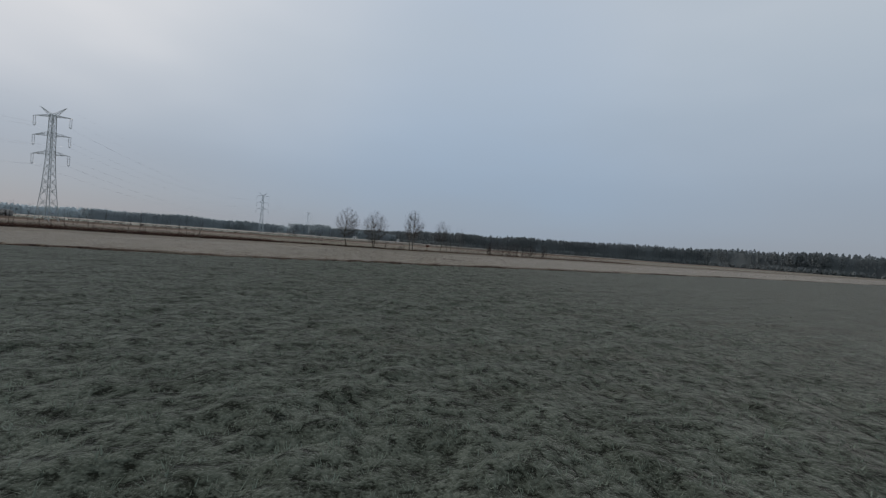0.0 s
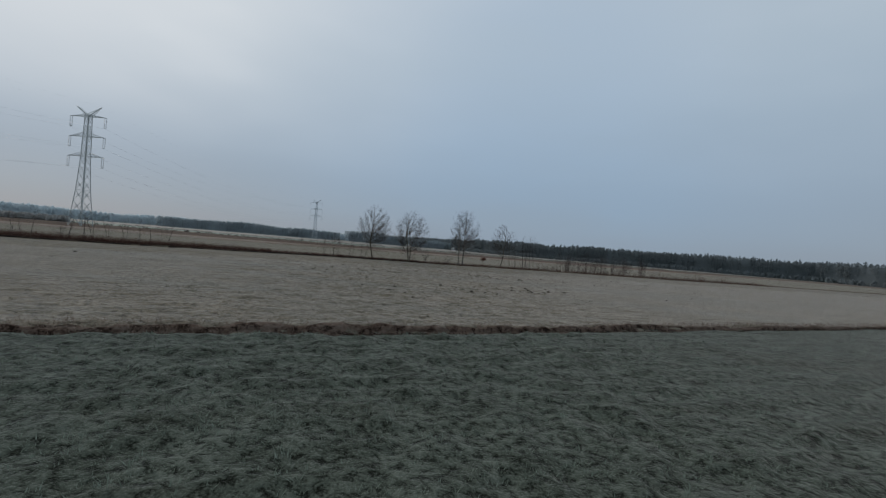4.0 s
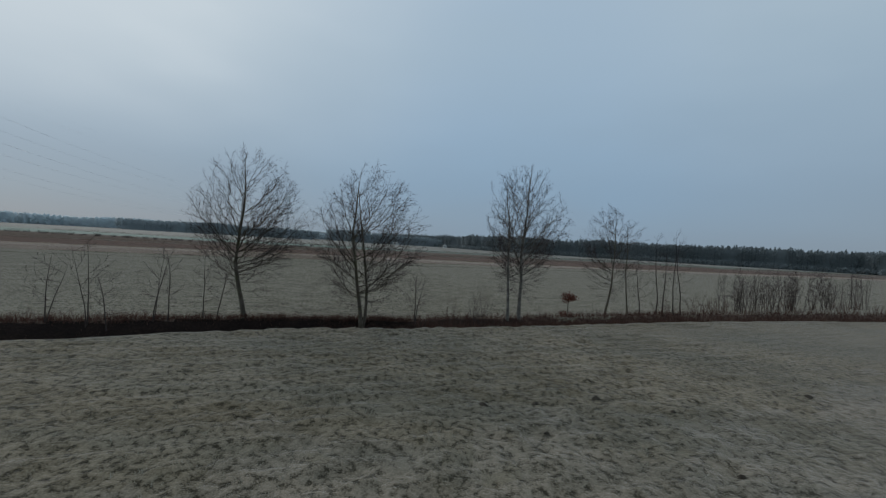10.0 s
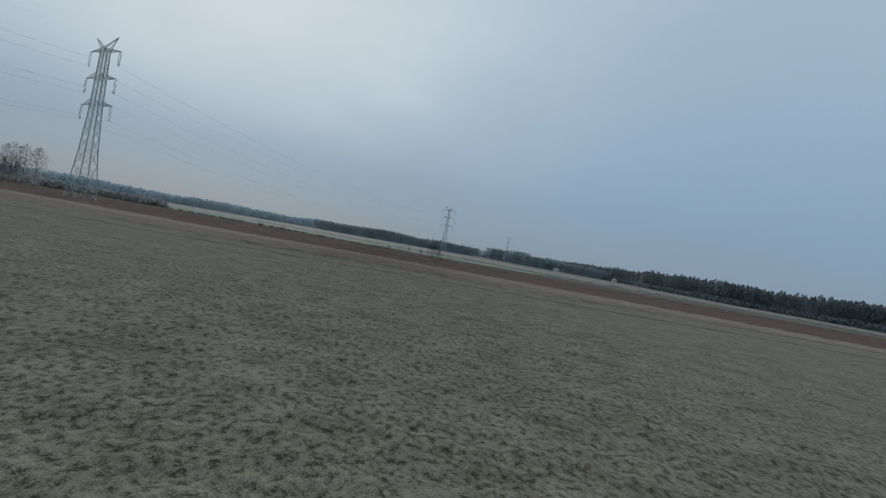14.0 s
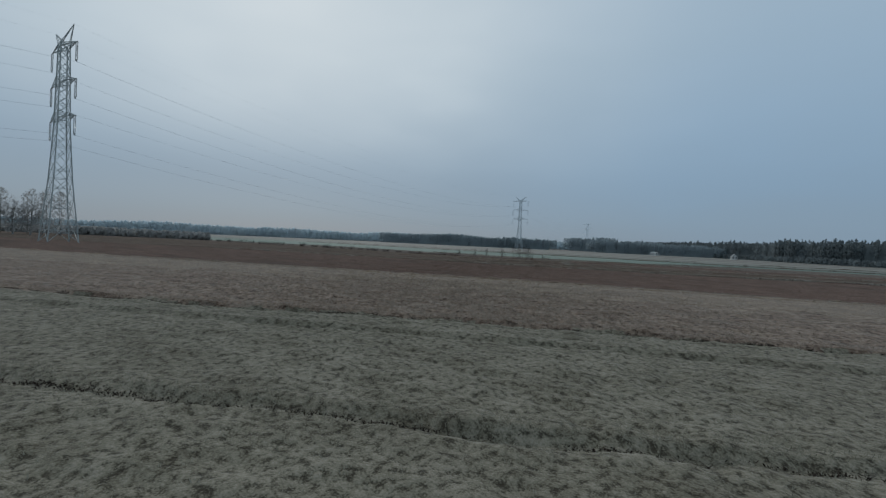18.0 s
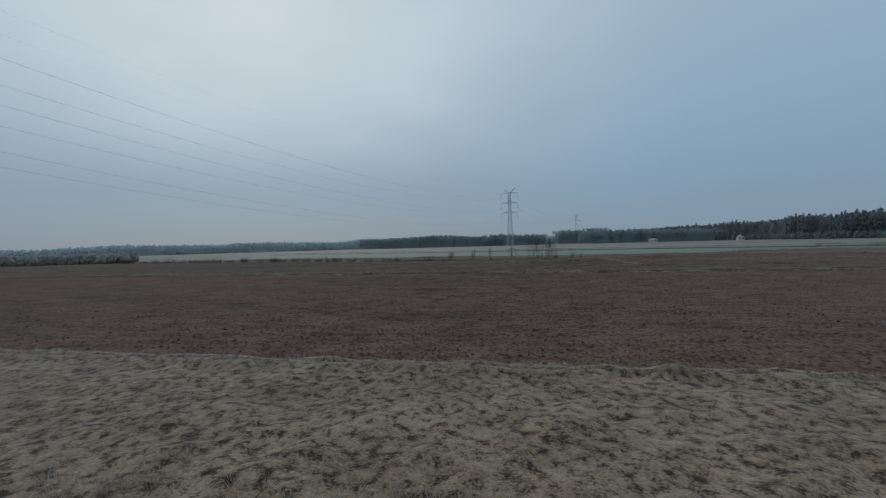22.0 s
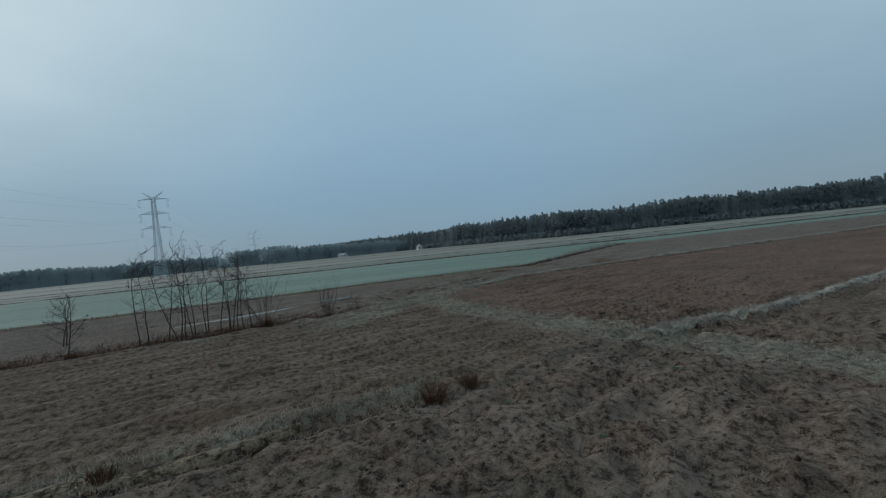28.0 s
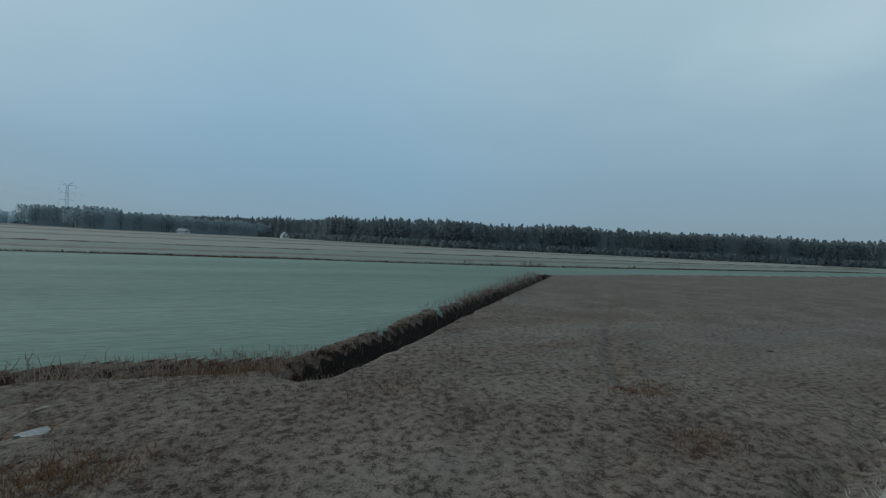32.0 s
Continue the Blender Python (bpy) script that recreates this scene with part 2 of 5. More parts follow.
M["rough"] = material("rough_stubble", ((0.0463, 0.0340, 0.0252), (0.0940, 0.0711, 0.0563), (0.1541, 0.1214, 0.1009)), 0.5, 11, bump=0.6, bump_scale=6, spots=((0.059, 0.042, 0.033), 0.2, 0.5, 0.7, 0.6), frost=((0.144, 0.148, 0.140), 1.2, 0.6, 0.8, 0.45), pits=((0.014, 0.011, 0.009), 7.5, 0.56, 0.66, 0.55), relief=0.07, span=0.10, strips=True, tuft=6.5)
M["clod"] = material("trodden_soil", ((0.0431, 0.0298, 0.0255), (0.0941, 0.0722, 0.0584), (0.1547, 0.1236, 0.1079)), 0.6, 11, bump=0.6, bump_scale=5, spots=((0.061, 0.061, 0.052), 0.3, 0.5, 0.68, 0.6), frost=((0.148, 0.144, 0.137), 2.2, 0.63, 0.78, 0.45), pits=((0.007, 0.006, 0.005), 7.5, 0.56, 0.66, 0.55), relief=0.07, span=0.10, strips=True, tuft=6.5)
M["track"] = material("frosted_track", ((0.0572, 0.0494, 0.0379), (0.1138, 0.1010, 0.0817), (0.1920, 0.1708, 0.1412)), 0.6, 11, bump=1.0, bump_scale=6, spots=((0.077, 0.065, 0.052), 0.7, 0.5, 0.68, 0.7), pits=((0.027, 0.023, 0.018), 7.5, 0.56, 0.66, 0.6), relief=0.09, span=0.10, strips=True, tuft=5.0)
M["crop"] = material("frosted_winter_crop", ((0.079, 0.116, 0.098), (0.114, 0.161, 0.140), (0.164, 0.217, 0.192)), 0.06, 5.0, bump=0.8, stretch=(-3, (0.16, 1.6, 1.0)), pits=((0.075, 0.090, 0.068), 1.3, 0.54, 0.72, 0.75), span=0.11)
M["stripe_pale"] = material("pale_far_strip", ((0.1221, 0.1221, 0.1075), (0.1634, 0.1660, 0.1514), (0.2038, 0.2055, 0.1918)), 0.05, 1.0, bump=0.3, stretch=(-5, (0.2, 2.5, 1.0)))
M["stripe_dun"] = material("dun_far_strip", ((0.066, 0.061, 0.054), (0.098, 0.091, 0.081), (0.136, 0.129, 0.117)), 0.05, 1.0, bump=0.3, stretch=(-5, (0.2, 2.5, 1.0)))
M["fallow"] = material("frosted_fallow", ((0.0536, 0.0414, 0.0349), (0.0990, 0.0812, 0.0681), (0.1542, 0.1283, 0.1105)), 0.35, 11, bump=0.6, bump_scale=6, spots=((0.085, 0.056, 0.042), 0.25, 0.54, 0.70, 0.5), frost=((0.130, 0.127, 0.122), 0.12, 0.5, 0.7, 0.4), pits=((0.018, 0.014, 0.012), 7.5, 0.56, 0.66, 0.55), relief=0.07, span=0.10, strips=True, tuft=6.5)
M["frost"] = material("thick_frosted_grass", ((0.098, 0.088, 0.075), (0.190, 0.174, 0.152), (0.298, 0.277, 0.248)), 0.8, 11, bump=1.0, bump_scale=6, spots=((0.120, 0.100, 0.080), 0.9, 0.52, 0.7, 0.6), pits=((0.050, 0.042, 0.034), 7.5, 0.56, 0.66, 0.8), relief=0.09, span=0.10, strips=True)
# ditch floors are near black: the shade of their banks is in the colour
M["ditch"] = material("shaded_ditch_earth", ((0.0048, 0.0033, 0.0030), (0.0108, 0.0069, 0.0057), (0.0252, 0.0156, 0.0126)), 1.2, 9, bump=1.0)
M["bed"] = material("shaded_ditch_litter", ((0.0120, 0.0083, 0.0067), (0.0270, 0.0180, 0.0142), (0.0562, 0.0390, 0.0323)), 1.2, 9, bump=1.0)
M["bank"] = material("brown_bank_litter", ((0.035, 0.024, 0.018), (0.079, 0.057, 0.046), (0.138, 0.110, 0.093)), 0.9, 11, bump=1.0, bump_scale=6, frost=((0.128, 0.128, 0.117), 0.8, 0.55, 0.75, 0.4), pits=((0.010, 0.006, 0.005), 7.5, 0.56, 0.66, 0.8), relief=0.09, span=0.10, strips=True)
# plants
M["bark"] = material("mossy_grey_bark", ((0.0315, 0.0270, 0.0216), (0.0864, 0.0747, 0.0602), (0.1800, 0.1656, 0.1367)), 2.0, 24, bump=0.7, spots=((0.075, 0.080, 0.035), 1.3, 0.5, 0.66, 0.7))
M["bark_pale"] = material("pale_grey_bark", ((0.06, 0.056, 0.050), (0.150, 0.143, 0.130), (0.27, 0.262, 0.245)), 2.0, 24, bump=0.7, spots=((0.050, 0.047, 0.036), 1.6, 0.5, 0.64, 0.7))
M["twig"] = material("dark_twig", ((0.0230, 0.0184, 0.0184), (0.0494, 0.0391, 0.0368), (0.0874, 0.0736, 0.0690)), 2.0, 30, bump=0.0)
M["brush"] = material("reddish_dry_stems", ((0.0312, 0.0156, 0.0123), (0.0722, 0.0402, 0.0320), (0.1328, 0.0845, 0.0689)), 1.5, 18, bump=0.0, thin=0.35)
M["red_leaf"] = material("russet_oak_leaf", ((0.055, 0.016, 0.011), (0.105, 0.033, 0.022), (0.16, 0.060, 0.040)), 3, 20, bump=0.0)
# near black, laid in furrows as shade and on the far drain as dead grass
M["litter"] = material("dark_litter_and_shade", ((0.010, 0.007, 0.005), (0.022, 0.015, 0.012), (0.045, 0.031, 0.025)), 2, 20, bump=0.0)
M["rush"] = material("russet_grass_tuft", ((0.06, 0.028, 0.014), (0.12, 0.065, 0.035), (0.20, 0.13, 0.08)), 2, 20, bump=0.0, thin=0.35)
M["reed"] = material("pale_dry_reed", ((0.080, 0.058, 0.046), (0.160, 0.125, 0.104), (0.250, 0.212, 0.182)), 1, 16, bump=0.0, thin=0.35)
for key, cols in (("blade_meadow", ((0.073, 0.095, 0.077), (0.141, 0.177, 0.147), (0.224, 0.274, 0.235))), ("blade_pasture", ((0.139, 0.136, 0.107), (0.218, 0.216, 0.176), (0.307, 0.309, 0.266))),
                  ("blade_straw", ((0.144, 0.107, 0.087), (0.265, 0.234, 0.198), (0.410, 0.373, 0.330))), ("blade_frost", ((0.187, 0.174, 0.149), (0.289, 0.281, 0.255), (0.408, 0.406, 0.383))), ("blade_rough", ((0.076, 0.068, 0.054), (0.140, 0.131, 0.112), (0.221, 0.212, 0.193)))):
    M[key] = material(key, cols, 0.7, 6, bump=0.0, thin=0.25)
# haze is painted into the colours of brush, pines and far woods
M["brush_far"] = material("hazed_brush", ((0.2446, 0.2536, 0.2536), (0.3194, 0.3300, 0.3300), (0.4126, 0.4260, 0.4260)), 0.2, 1.0, bump=0.0, thin=0.5)
M["pine"] = material("hazed_pine_needles", ((0.1502, 0.1808, 0.1921), (0.1659, 0.1991, 0.2113), (0.1834, 0.2192, 0.2323)), 0.2, 1.2, bump=0.0, thin=0.45)
M["pine_trunk"] = material("pine_trunk", ((0.045, 0.050, 0.052), (0.065, 0.070, 0.072), (0.09, 0.095, 0.097)), 0.3, 2, bump=0.0)
M["wood_far"] = material("hazed_far_woodland", ((0.505, 0.582, 0.626), (0.560, 0.648, 0.692), (0.615, 0.703, 0.747)), 0.05, 0.4, bump=0.0, thin=0.5)
M["wood_mid"] = material("hazed_bare_woodland", ((0.2408, 0.2934, 0.3214), (0.2744, 0.3326, 0.3629), (0.3080, 0.3718, 0.3998)), 0.08, 0.5, bump=0.0, thin=0.5)
# made things
# steel and wire colours are raised in place of haze, most on far pylons
M["steel"] = material("galvanised_steel", ((0.2435, 0.2878, 0.3001), (0.3198, 0.3714, 0.3837), (0.3960, 0.4476, 0.4599)), 0.3, 6, rough=0.6, bump=0.0, metal=0.0, spec=0.4)
M["steel_far"] = material("hazed_steel", ((0.3900, 0.4602, 0.5070), (0.4368, 0.5070, 0.5538), (0.4836, 0.5538, 0.6006)), 0.3, 6, rough=0.7, bump=0.0)
M["glass_ins"] = material("grey_insulator", ((0.1201, 0.1451, 0.1552), (0.1702, 0.2002, 0.2102), (0.2202, 0.2503, 0.2603)), 1, 8, rough=0.35, bump=0.0, spec=0.5)
M["wire"] = material("aluminium_wire", ((0.4320, 0.5100, 0.5580), (0.5040, 0.5880, 0.6360), (0.5760, 0.6600, 0.7080)), 0.2, 1, rough=0.6, bump=0.0)
M["steel_faint"] = material("faint_hazed_steel", ((0.62, 0.72, 0.78), (0.68, 0.78, 0.84), (0.74, 0.83, 0.88)), 0.3, 6, rough=0.8, bump=0.0)
M["ice"] = material("white_ice", ((0.0750, 0.0810, 0.0840), (0.1200, 0.1260, 0.1290), (0.1740, 0.1800, 0.1830)), 2.0, 14, rough=0.5, bump=0.4, spec=0.4)
M["stripe_green"] = material("grey_green_far_strip", ((0.092, 0.108, 0.094), (0.128, 0.146, 0.129), (0.165, 0.183, 0.165)), 0.05, 1.0, bump=0.3, stretch=(-5, (0.2, 2.5, 1.0)))
M["render_white"] = material("white_render", ((0.42, 0.44, 0.45), (0.52, 0.54, 0.55), (0.60, 0.62, 0.63)), 0.3, 4, bump=0.1)
M["roof"] = material("grey_roof_tiles", ((0.17, 0.19, 0.20), (0.22, 0.24, 0.25), (0.27, 0.29, 0.30)), 0.4, 4, bump=0.2)
M["pane"] = material("dark_window_glass", ((0.02, 0.025, 0.03), (0.03, 0.035, 0.04), (0.04, 0.045, 0.05)), 1, 3, rough=0.1, bump=0.0, spec=0.5)
M["molehill"] = material("dark_crumbly_soil", ((0.020, 0.017, 0.013), (0.046, 0.040, 0.032), (0.095, 0.087, 0.073)), 4, 30, bump=0.8)
M["weed"] = material("frosted_green_leaf", ((0.040, 0.062, 0.034), (0.085, 0.120, 0.075), (0.19, 0.225, 0.17)), 9, 60, bump=0.2, thin=0.2)


# ---- helpers for meshes ----
def mesh_of(name, verts, faces, mats=(), index=None, smooth=False):
    me = bpy.data.meshes.new(name)
    me.from_pydata(np.asarray(verts, float).tolist() if not isinstance(verts, list) else verts, [], faces)
    for m in mats:
        me.materials.append(m)
    if index is not None:
        me.polygons.foreach_set("material_index", np.asarray(index, np.int32))
    if smooth:
        me.polygons.foreach_set("use_smooth", np.ones(len(me.polygons), bool))
    me.update()
    return me


def fast_mesh(name, verts, quads, mats=(), index=None, smooth=False):
    """A mesh from an array of places (n, 3) and one of corners (m, 3 or 4)."""
    verts, quads = np.asarray(verts, np.float32), np.asarray(quads, np.int32)
    me = bpy.data.meshes.new(name)
    k = quads.shape[1]
    me.vertices.add(len(verts))
    me.vertices.foreach_set("co", verts.ravel())
    me.loops.add(quads.size)
    me.loops.foreach_set("vertex_index", quads.ravel())
    me.polygons.add(len(quads))
    me.polygons.foreach_set("loop_start", np.arange(0, quads.size, k, dtype=np.int32))
    for m in mats:
        me.materials.append(m)
    if index is not None:
        me.polygons.foreach_set("material_index", np.asarray(index, np.int32))
    if smooth:
        me.polygons.foreach_set("use_smooth", np.ones(len(quads), bool))
    me.update(calc_edges=True)
    return me


def part(name, me, parent, label=""):
    ob = new(name, me)
    ob.parent = parent
    return tagged(ob, label=label) if label else ob


def bars(name, segments, mat, sides=4):
    """One mesh of straight tapered bars: rows of (start, end, radius, end radius)."""
    seg = np.array([(*a, *b, r, s) for a, b, r, s in segments], float)
    a, b, r, s = seg[:, 0:3], seg[:, 3:6], seg[:, 6], seg[:, 7]
    d = b - a
    d /= np.maximum(np.linalg.norm(d, axis=1, keepdims=True), 1e-9)
    ref = np.where(np.abs(d[:, 2:3]) > 0.9, np.array([[1.0, 0, 0]]), np.array([[0, 0, 1.0]]))
    p = np.cross(d, ref)
    p /= np.linalg.norm(p, axis=1, keepdims=True)
    q = np.cross(d, p)
    n = len(seg)
    ang = np.arange(sides) * 2 * math.pi / sides + math.pi / 4
    ca, sa = np.cos(ang)[None, :, None], np.sin(ang)[None, :, None]
    ring = p[:, None, :] * ca + q[:, None, :] * sa
    v0, v1 = a[:, None, :] + ring * r[:, None, None], b[:, None, :] + ring * s[:, None, None]
    verts = np.concatenate([v0, v1], axis=1).reshape(-1, 3)
    base = (np.arange(n) * 2 * sides)[:, None]
    i = np.arange(sides)[None, :]
    j = (i + 1) % sides
    quads = np.stack([base + i, base + j, base + sides + j, base + sides + i], axis=2).reshape(-1, 4)
    return fast_mesh(name, verts, quads, [mat])


def tube(name, segments, mat, sides=6):
    """One skin over shoots that run on from bar to bar."""
    verts, faces, last, end = [], [], None, None
    for a, b, r, s in segments:
        d = (Vector(b) - Vector(a)).normalized()
        p = d.cross(Vector((1, 0, 0)) if abs(d.x) < 0.8 else Vector((0, 1, 0))).normalized()
        q = d.cross(p)

        def ring(c, radius):
            start = len(verts)
            for k in range(sides):
                an = 2 * math.pi * k / sides
                verts.append(tuple(Vector(c) + p * (math.cos(an) * radius) + q * (math.sin(an) * radius)))
            return start

        if end is None or (Vector(a) - end).length > 1e-4:
            last = ring(a, r)
        top = ring(b, s)
        for k in range(sides):
            m = (k + 1) % sides
            faces.append((last + k, last + m, top + m, top + k))
        last, end = top, Vector(b)
    return mesh_of(name, verts, faces, [mat], smooth=True)


def value_noise(x, y, seed=0):
    """Smooth noise from -1 to 1 over arrays of places; one unit a cell."""
    xi, yi = np.floor(x).astype(np.int64), np.floor(y).astype(np.int64)
    fx, fy = x - xi, y - yi
    fx, fy = fx * fx * (3 - 2 * fx), fy * fy * (3 - 2 * fy)

    def h(a, b):
        n = (a * 374761393 + b * 668265263 + seed * 982451653) & 0xFFFFFFFF
        n = ((n ^ (n >> 13)) * 1274126177) & 0xFFFFFFFF
        return ((n ^ (n >> 16)) & 0xFFFF) / 32767.5 - 1

    return (h(xi, yi) * (1 - fx) + h(xi + 1, yi) * fx) * (1 - fy) + (h(xi, yi + 1) * (1 - fx) + h(xi + 1, yi + 1) * fx) * fy


# ---- plan of the land: u runs along the field strips, v across them ----
TH = radians(25)
CU, SU = math.cos(TH), math.sin(TH)


def uv(x, y):
    return x * CU + y * SU, -x * SU + y * CU


def xy(u, v):
    return u * CU - v * SU, u * SU + v * CU


def border(*places):
    """A border between fields, as v over u, straight on at both ends."""
    p = sorted(uv(*q) for q in places)
    us, vs = np.array([a for a, _ in p]), np.array([b for _, b in p])
    us = np.concatenate([[us[0] - 4000], us, [us[-1] + 4000]])
    vs = np.concatenate([[vs[0]], vs, [vs[-1]]])
    return lambda u: np.interp(u, us, vs)


B_MEADOW = border((-60, 30), (-20.7, 41.9), (-17.1, 43.4), (-14, 45.2), (-6.7, 48.6), (-2.5, 51), (11.1, 59), (32.8, 71.4), (61, 86))
B_LIP = border((-95, 65), (-54.8, 87.5), (-36, 100.2), (-29.9, 104.4), (-23.9, 108.8), (-20.2, 111.0), (-13.7, 113.6), (-7.7, 116.4), (-1.5, 119.2), (7.9, 123.9), (19.7, 128.7), (35.6, 134), (65, 147))
B_FURROW = border((-60, 175.7), (-51.1, 180.7), (-43.2, 184.4))
B_FURROW2 = border((-54.9, 174.6), (-50.4, 177.0))
B_FURROW4 = border((-60, 163.0), (-53.1, 166.2), (-46.5, 169.6), (-42.7, 171.4), (-37, 174.5), (-25, 180))
B_PLOUGH = border((-115, 183), (-88, 194.4), (-77.4, 198.8), (-67.4, 202.9), (-60.9, 205.6), (-48, 210), (-37, 213.5), (-15, 220), (2, 224.5), (34, 232))
B_VERGE = border((-141, 219), (-113, 226), (-90.6, 231.8), (-80.5, 234.8), (-65.5, 239.8), (-45, 247))
B_FURROW3 = border((-104.9, 240.2), (-86.6, 244.3), (-74.7, 247.8), (-66, 251.0))
B_ROW = border((-130, 246), (-87.6, 259.5), (-81, 261.5), (-77.5, 263.2), (-70, 268), (-60, 273))
B_HEDGE = border((-270, 251), (-196, 257.5), (-160, 262), (-120.6, 267.5), (-106.7, 270.8), (-94, 274.6), (-86, 276.8), (-80.5, 279.5), (-75, 284), (-70, 287.5), (-60, 293))
B_CROP = border((-200, 286), (-113, 291), (-90.6, 294.6), (-81, 296.2), (-71, 297.0), (-67.4, 296.6), (-64.7, 298.4), (-60.7, 302.2), (-52.7, 309.9), (-37.9, 324.3), (-11, 327.5), (21, 329.3), (60, 331), (140, 335))
B_CROPFAR = border((-300, 350), (-160, 349), (-116, 347.4), (-95, 345.6), (-69, 343.5), (-48, 341.6), (-28, 340), (60, 346), (160, 352))
B_S1 = border((-400, 405), (-150, 392), (-60, 388), (40, 384), (160, 384))
B_S2 = border((-400, 450), (-130, 436), (-60, 432), (60, 425), (160, 420))
B_S3 = border((-600, 640), (-200, 540), (-60, 500), (40, 470))
# the cross tracks near the end of the flight
TRACKS = [((-80.6, 278.2), (-78.5, 272.0), (-76.4, 266.4), (-75.2, 264.0), (-73.3, 260.2), (-71.9, 257.0), (-69.5, 252.5)),
          ((-85.0, 272.5), (-81.5, 277.0), (-79.0, 280.6), (-75.0, 283.6), (-73.0, 285.2))]
RIDGES = [((-74.6, 263.6), (-71.2, 264.2), (-67.2, 265.2), (-61.5, 267.0), (-50, 270.6), (-30, 276), (30, 290)),
          ((-76.0, 282.0), (-71.2, 285.0), (-64.3, 286.7), (-53.4, 289.3), (-33.3, 294.0), (-12, 298), (40, 308))]


def line_distance(x, y, line):
    best = np.full(np.shape(x), 1e9)
    for (ax, ay), (bx, by) in zip(line, line[1:]):
        dx, dy = bx - ax, by - ay
        k = np.clip(((x - ax) * dx + (y - ay) * dy) / (dx * dx + dy * dy), 0, 1)
        best = np.minimum(best, np.hypot(x - ax - k * dx, y - ay - k * dy))
    return best


ZONES = ["meadow", "pasture", "lea", "straw", "straw_brown", "plough", "rough", "clod", "track", "crop", "stripe_pale", "stripe_dun", "fallow", "ditch", "bank", "frost", "stripe_green", "bed", "headland"]
ZI = {z: i for i, z in enumerate(ZONES)}


def ditch_depth(u):
    """The tree ditch is deep on one side of the trees and peters out on the other."""
    return np.interp(u, [-80, 5, 22, 34, 44, 52, 62, 120], [1.6, 1.5, 1.2, 0.8, 0.5, 0.35, 0.3, 0.2])


def ditch_width(u):
    return np.interp(u, [-80, 5, 16, 26, 33, 45, 62, 120], [5.4, 5.0, 4.0, 2.7, 1.7, 2.0, 2.6, 3.2])


def smooth(a, b, v):
    k = np.clip((v - a) / (b - a), 0, 1)
    return k * k * (3 - 2 * k)


def flight(v):
    """The flight line, as u over v."""
    return np.interp(v, [0, 75, 101, 121, 132, 165, 200, 221, 231, 263, 276, 288, 312], [0, 24.6, 36.4, 40.5, 39.5, 33.8, 26.4, 23.9, 25.5, 33, 45, 60, 84])


def land(x, y):
    """Height and kind of ground at arrays of places."""
    u, v = uv(x, y)
    wob = value_noise(x * 0.45, y * 0.45, 3) * 0.45 + value_noise(x * 1.7, y * 1.7, 4) * 0.18
    z = value_noise(x * 0.03, y * 0.03, 1) * 0.08 + value_noise(x * 0.11, y * 0.11, 2) * 0.02
    n1, n2 = value_noise(x * 0.55, y * 0.55, 5), value_noise(x * 1.25, y * 1.25, 6)
    n3 = 0.42 * value_noise(x * 1.3 + y * 0.8, y * 1.3 - x * 0.8, 7)
    n4 = 0.42 * value_noise(x * 2.4 - y * 1.2, y * 2.4 + x * 1.2, 8)
    vw = v + wob + 0.6 * n4
    vs = v + 0.3 * wob + 0.5 * n4
    zone = np.full(np.shape(x), ZI["meadow"])
    amp = np.full(np.shape(x), 0.085)

    def lay(where, name, a):
        zone[where], amp[where] = ZI[name], a

    lay(vw > B_MEADOW(u), "pasture", 0.075)
    lip = B_LIP(u)
    lay(vw + 3.0 * n1 + 2.0 * n2 > lip - 15, "headland", 0.075)
    wide = ditch_width(u)
    lay(v > lip + wide + wob, "lea", 0.065)
    lay(vw > B_FURROW(u), "straw_brown", 0.10)
    lay(vw + 2.6 * n1 + 1.8 * n2 > B_PLOUGH(u) - 12, "straw", 0.07)
    lay(vs > B_PLOUGH(u), "plough", 0.055)
    lay(vs > B_VERGE(u), "rough", 0.08)
    lay((vw > B_ROW(u) - 9 + 5 * smooth(10, 40, 60 - u)) & (u > 22 + 2 * n1) & (vw < B_ROW(u)), "clod", 0.15)
    t_side = line_distance(x, y, TRACKS[0])
    lay((vw > B_ROW(u)), "rough", 0.075)
    hedge = B_HEDGE(u)
    lay(v > hedge + 0.6 + 0.4 * n1, "fallow", 0.08)
    # the soil wedge between the two pale ridges, and the grass wedge beside it
    r0 = RIDGES[0]
    r1 = RIDGES[1]
    u0 = np.interp(x, [p[0] for p in r0], [p[1] for p in r0])
    u1 = np.interp(x, [p[0] for p in r1], [p[1] for p in r1])
    tx = np.interp(y, [252.5, 257.0, 260.2, 264.0, 266.4, 272.0, 278.2, 281], [-69.5, -71.9, -73.3, -75.2, -76.4, -78.5, -80.0, -77])
    east = x > tx + 0.4 * n1 + 0.5 * n2 + 1.8 * n4
    lay(east & (y > u0) & (y < u1) & (v < B_CROP(u)), "plough", 0.05)
    lay(east & (y <= u0) & (vw > B_FURROW3(u) + 3), "rough", 0.05)
    lay((x > np.interp(y, [278, 284, 300], [-80, -73, -70])) & (y >= u1) & (v < B_CROP(u)) & (y > 278), "fallow", 0.05)
    for line in TRACKS:
        d = line_distance(x, y, line) + 0.3 * n1 + 0.2 * n2 + 0.5 * n4
        lay(d < (1.5 if line is TRACKS[1] else 0.95), "track", 0.06)
    z -= 0.07 * np.exp(-((line_distance(x, y, TRACKS[0]) - 0.65) / 0.22) ** 2) + 0.09 * np.exp(-((line_distance(x, y, TRACKS[1]) - 0.7) / 0.25) ** 2)
    for line in RIDGES:
        d = line_distance(x, y, line) + 0.15 * n2 + 0.3 * n4
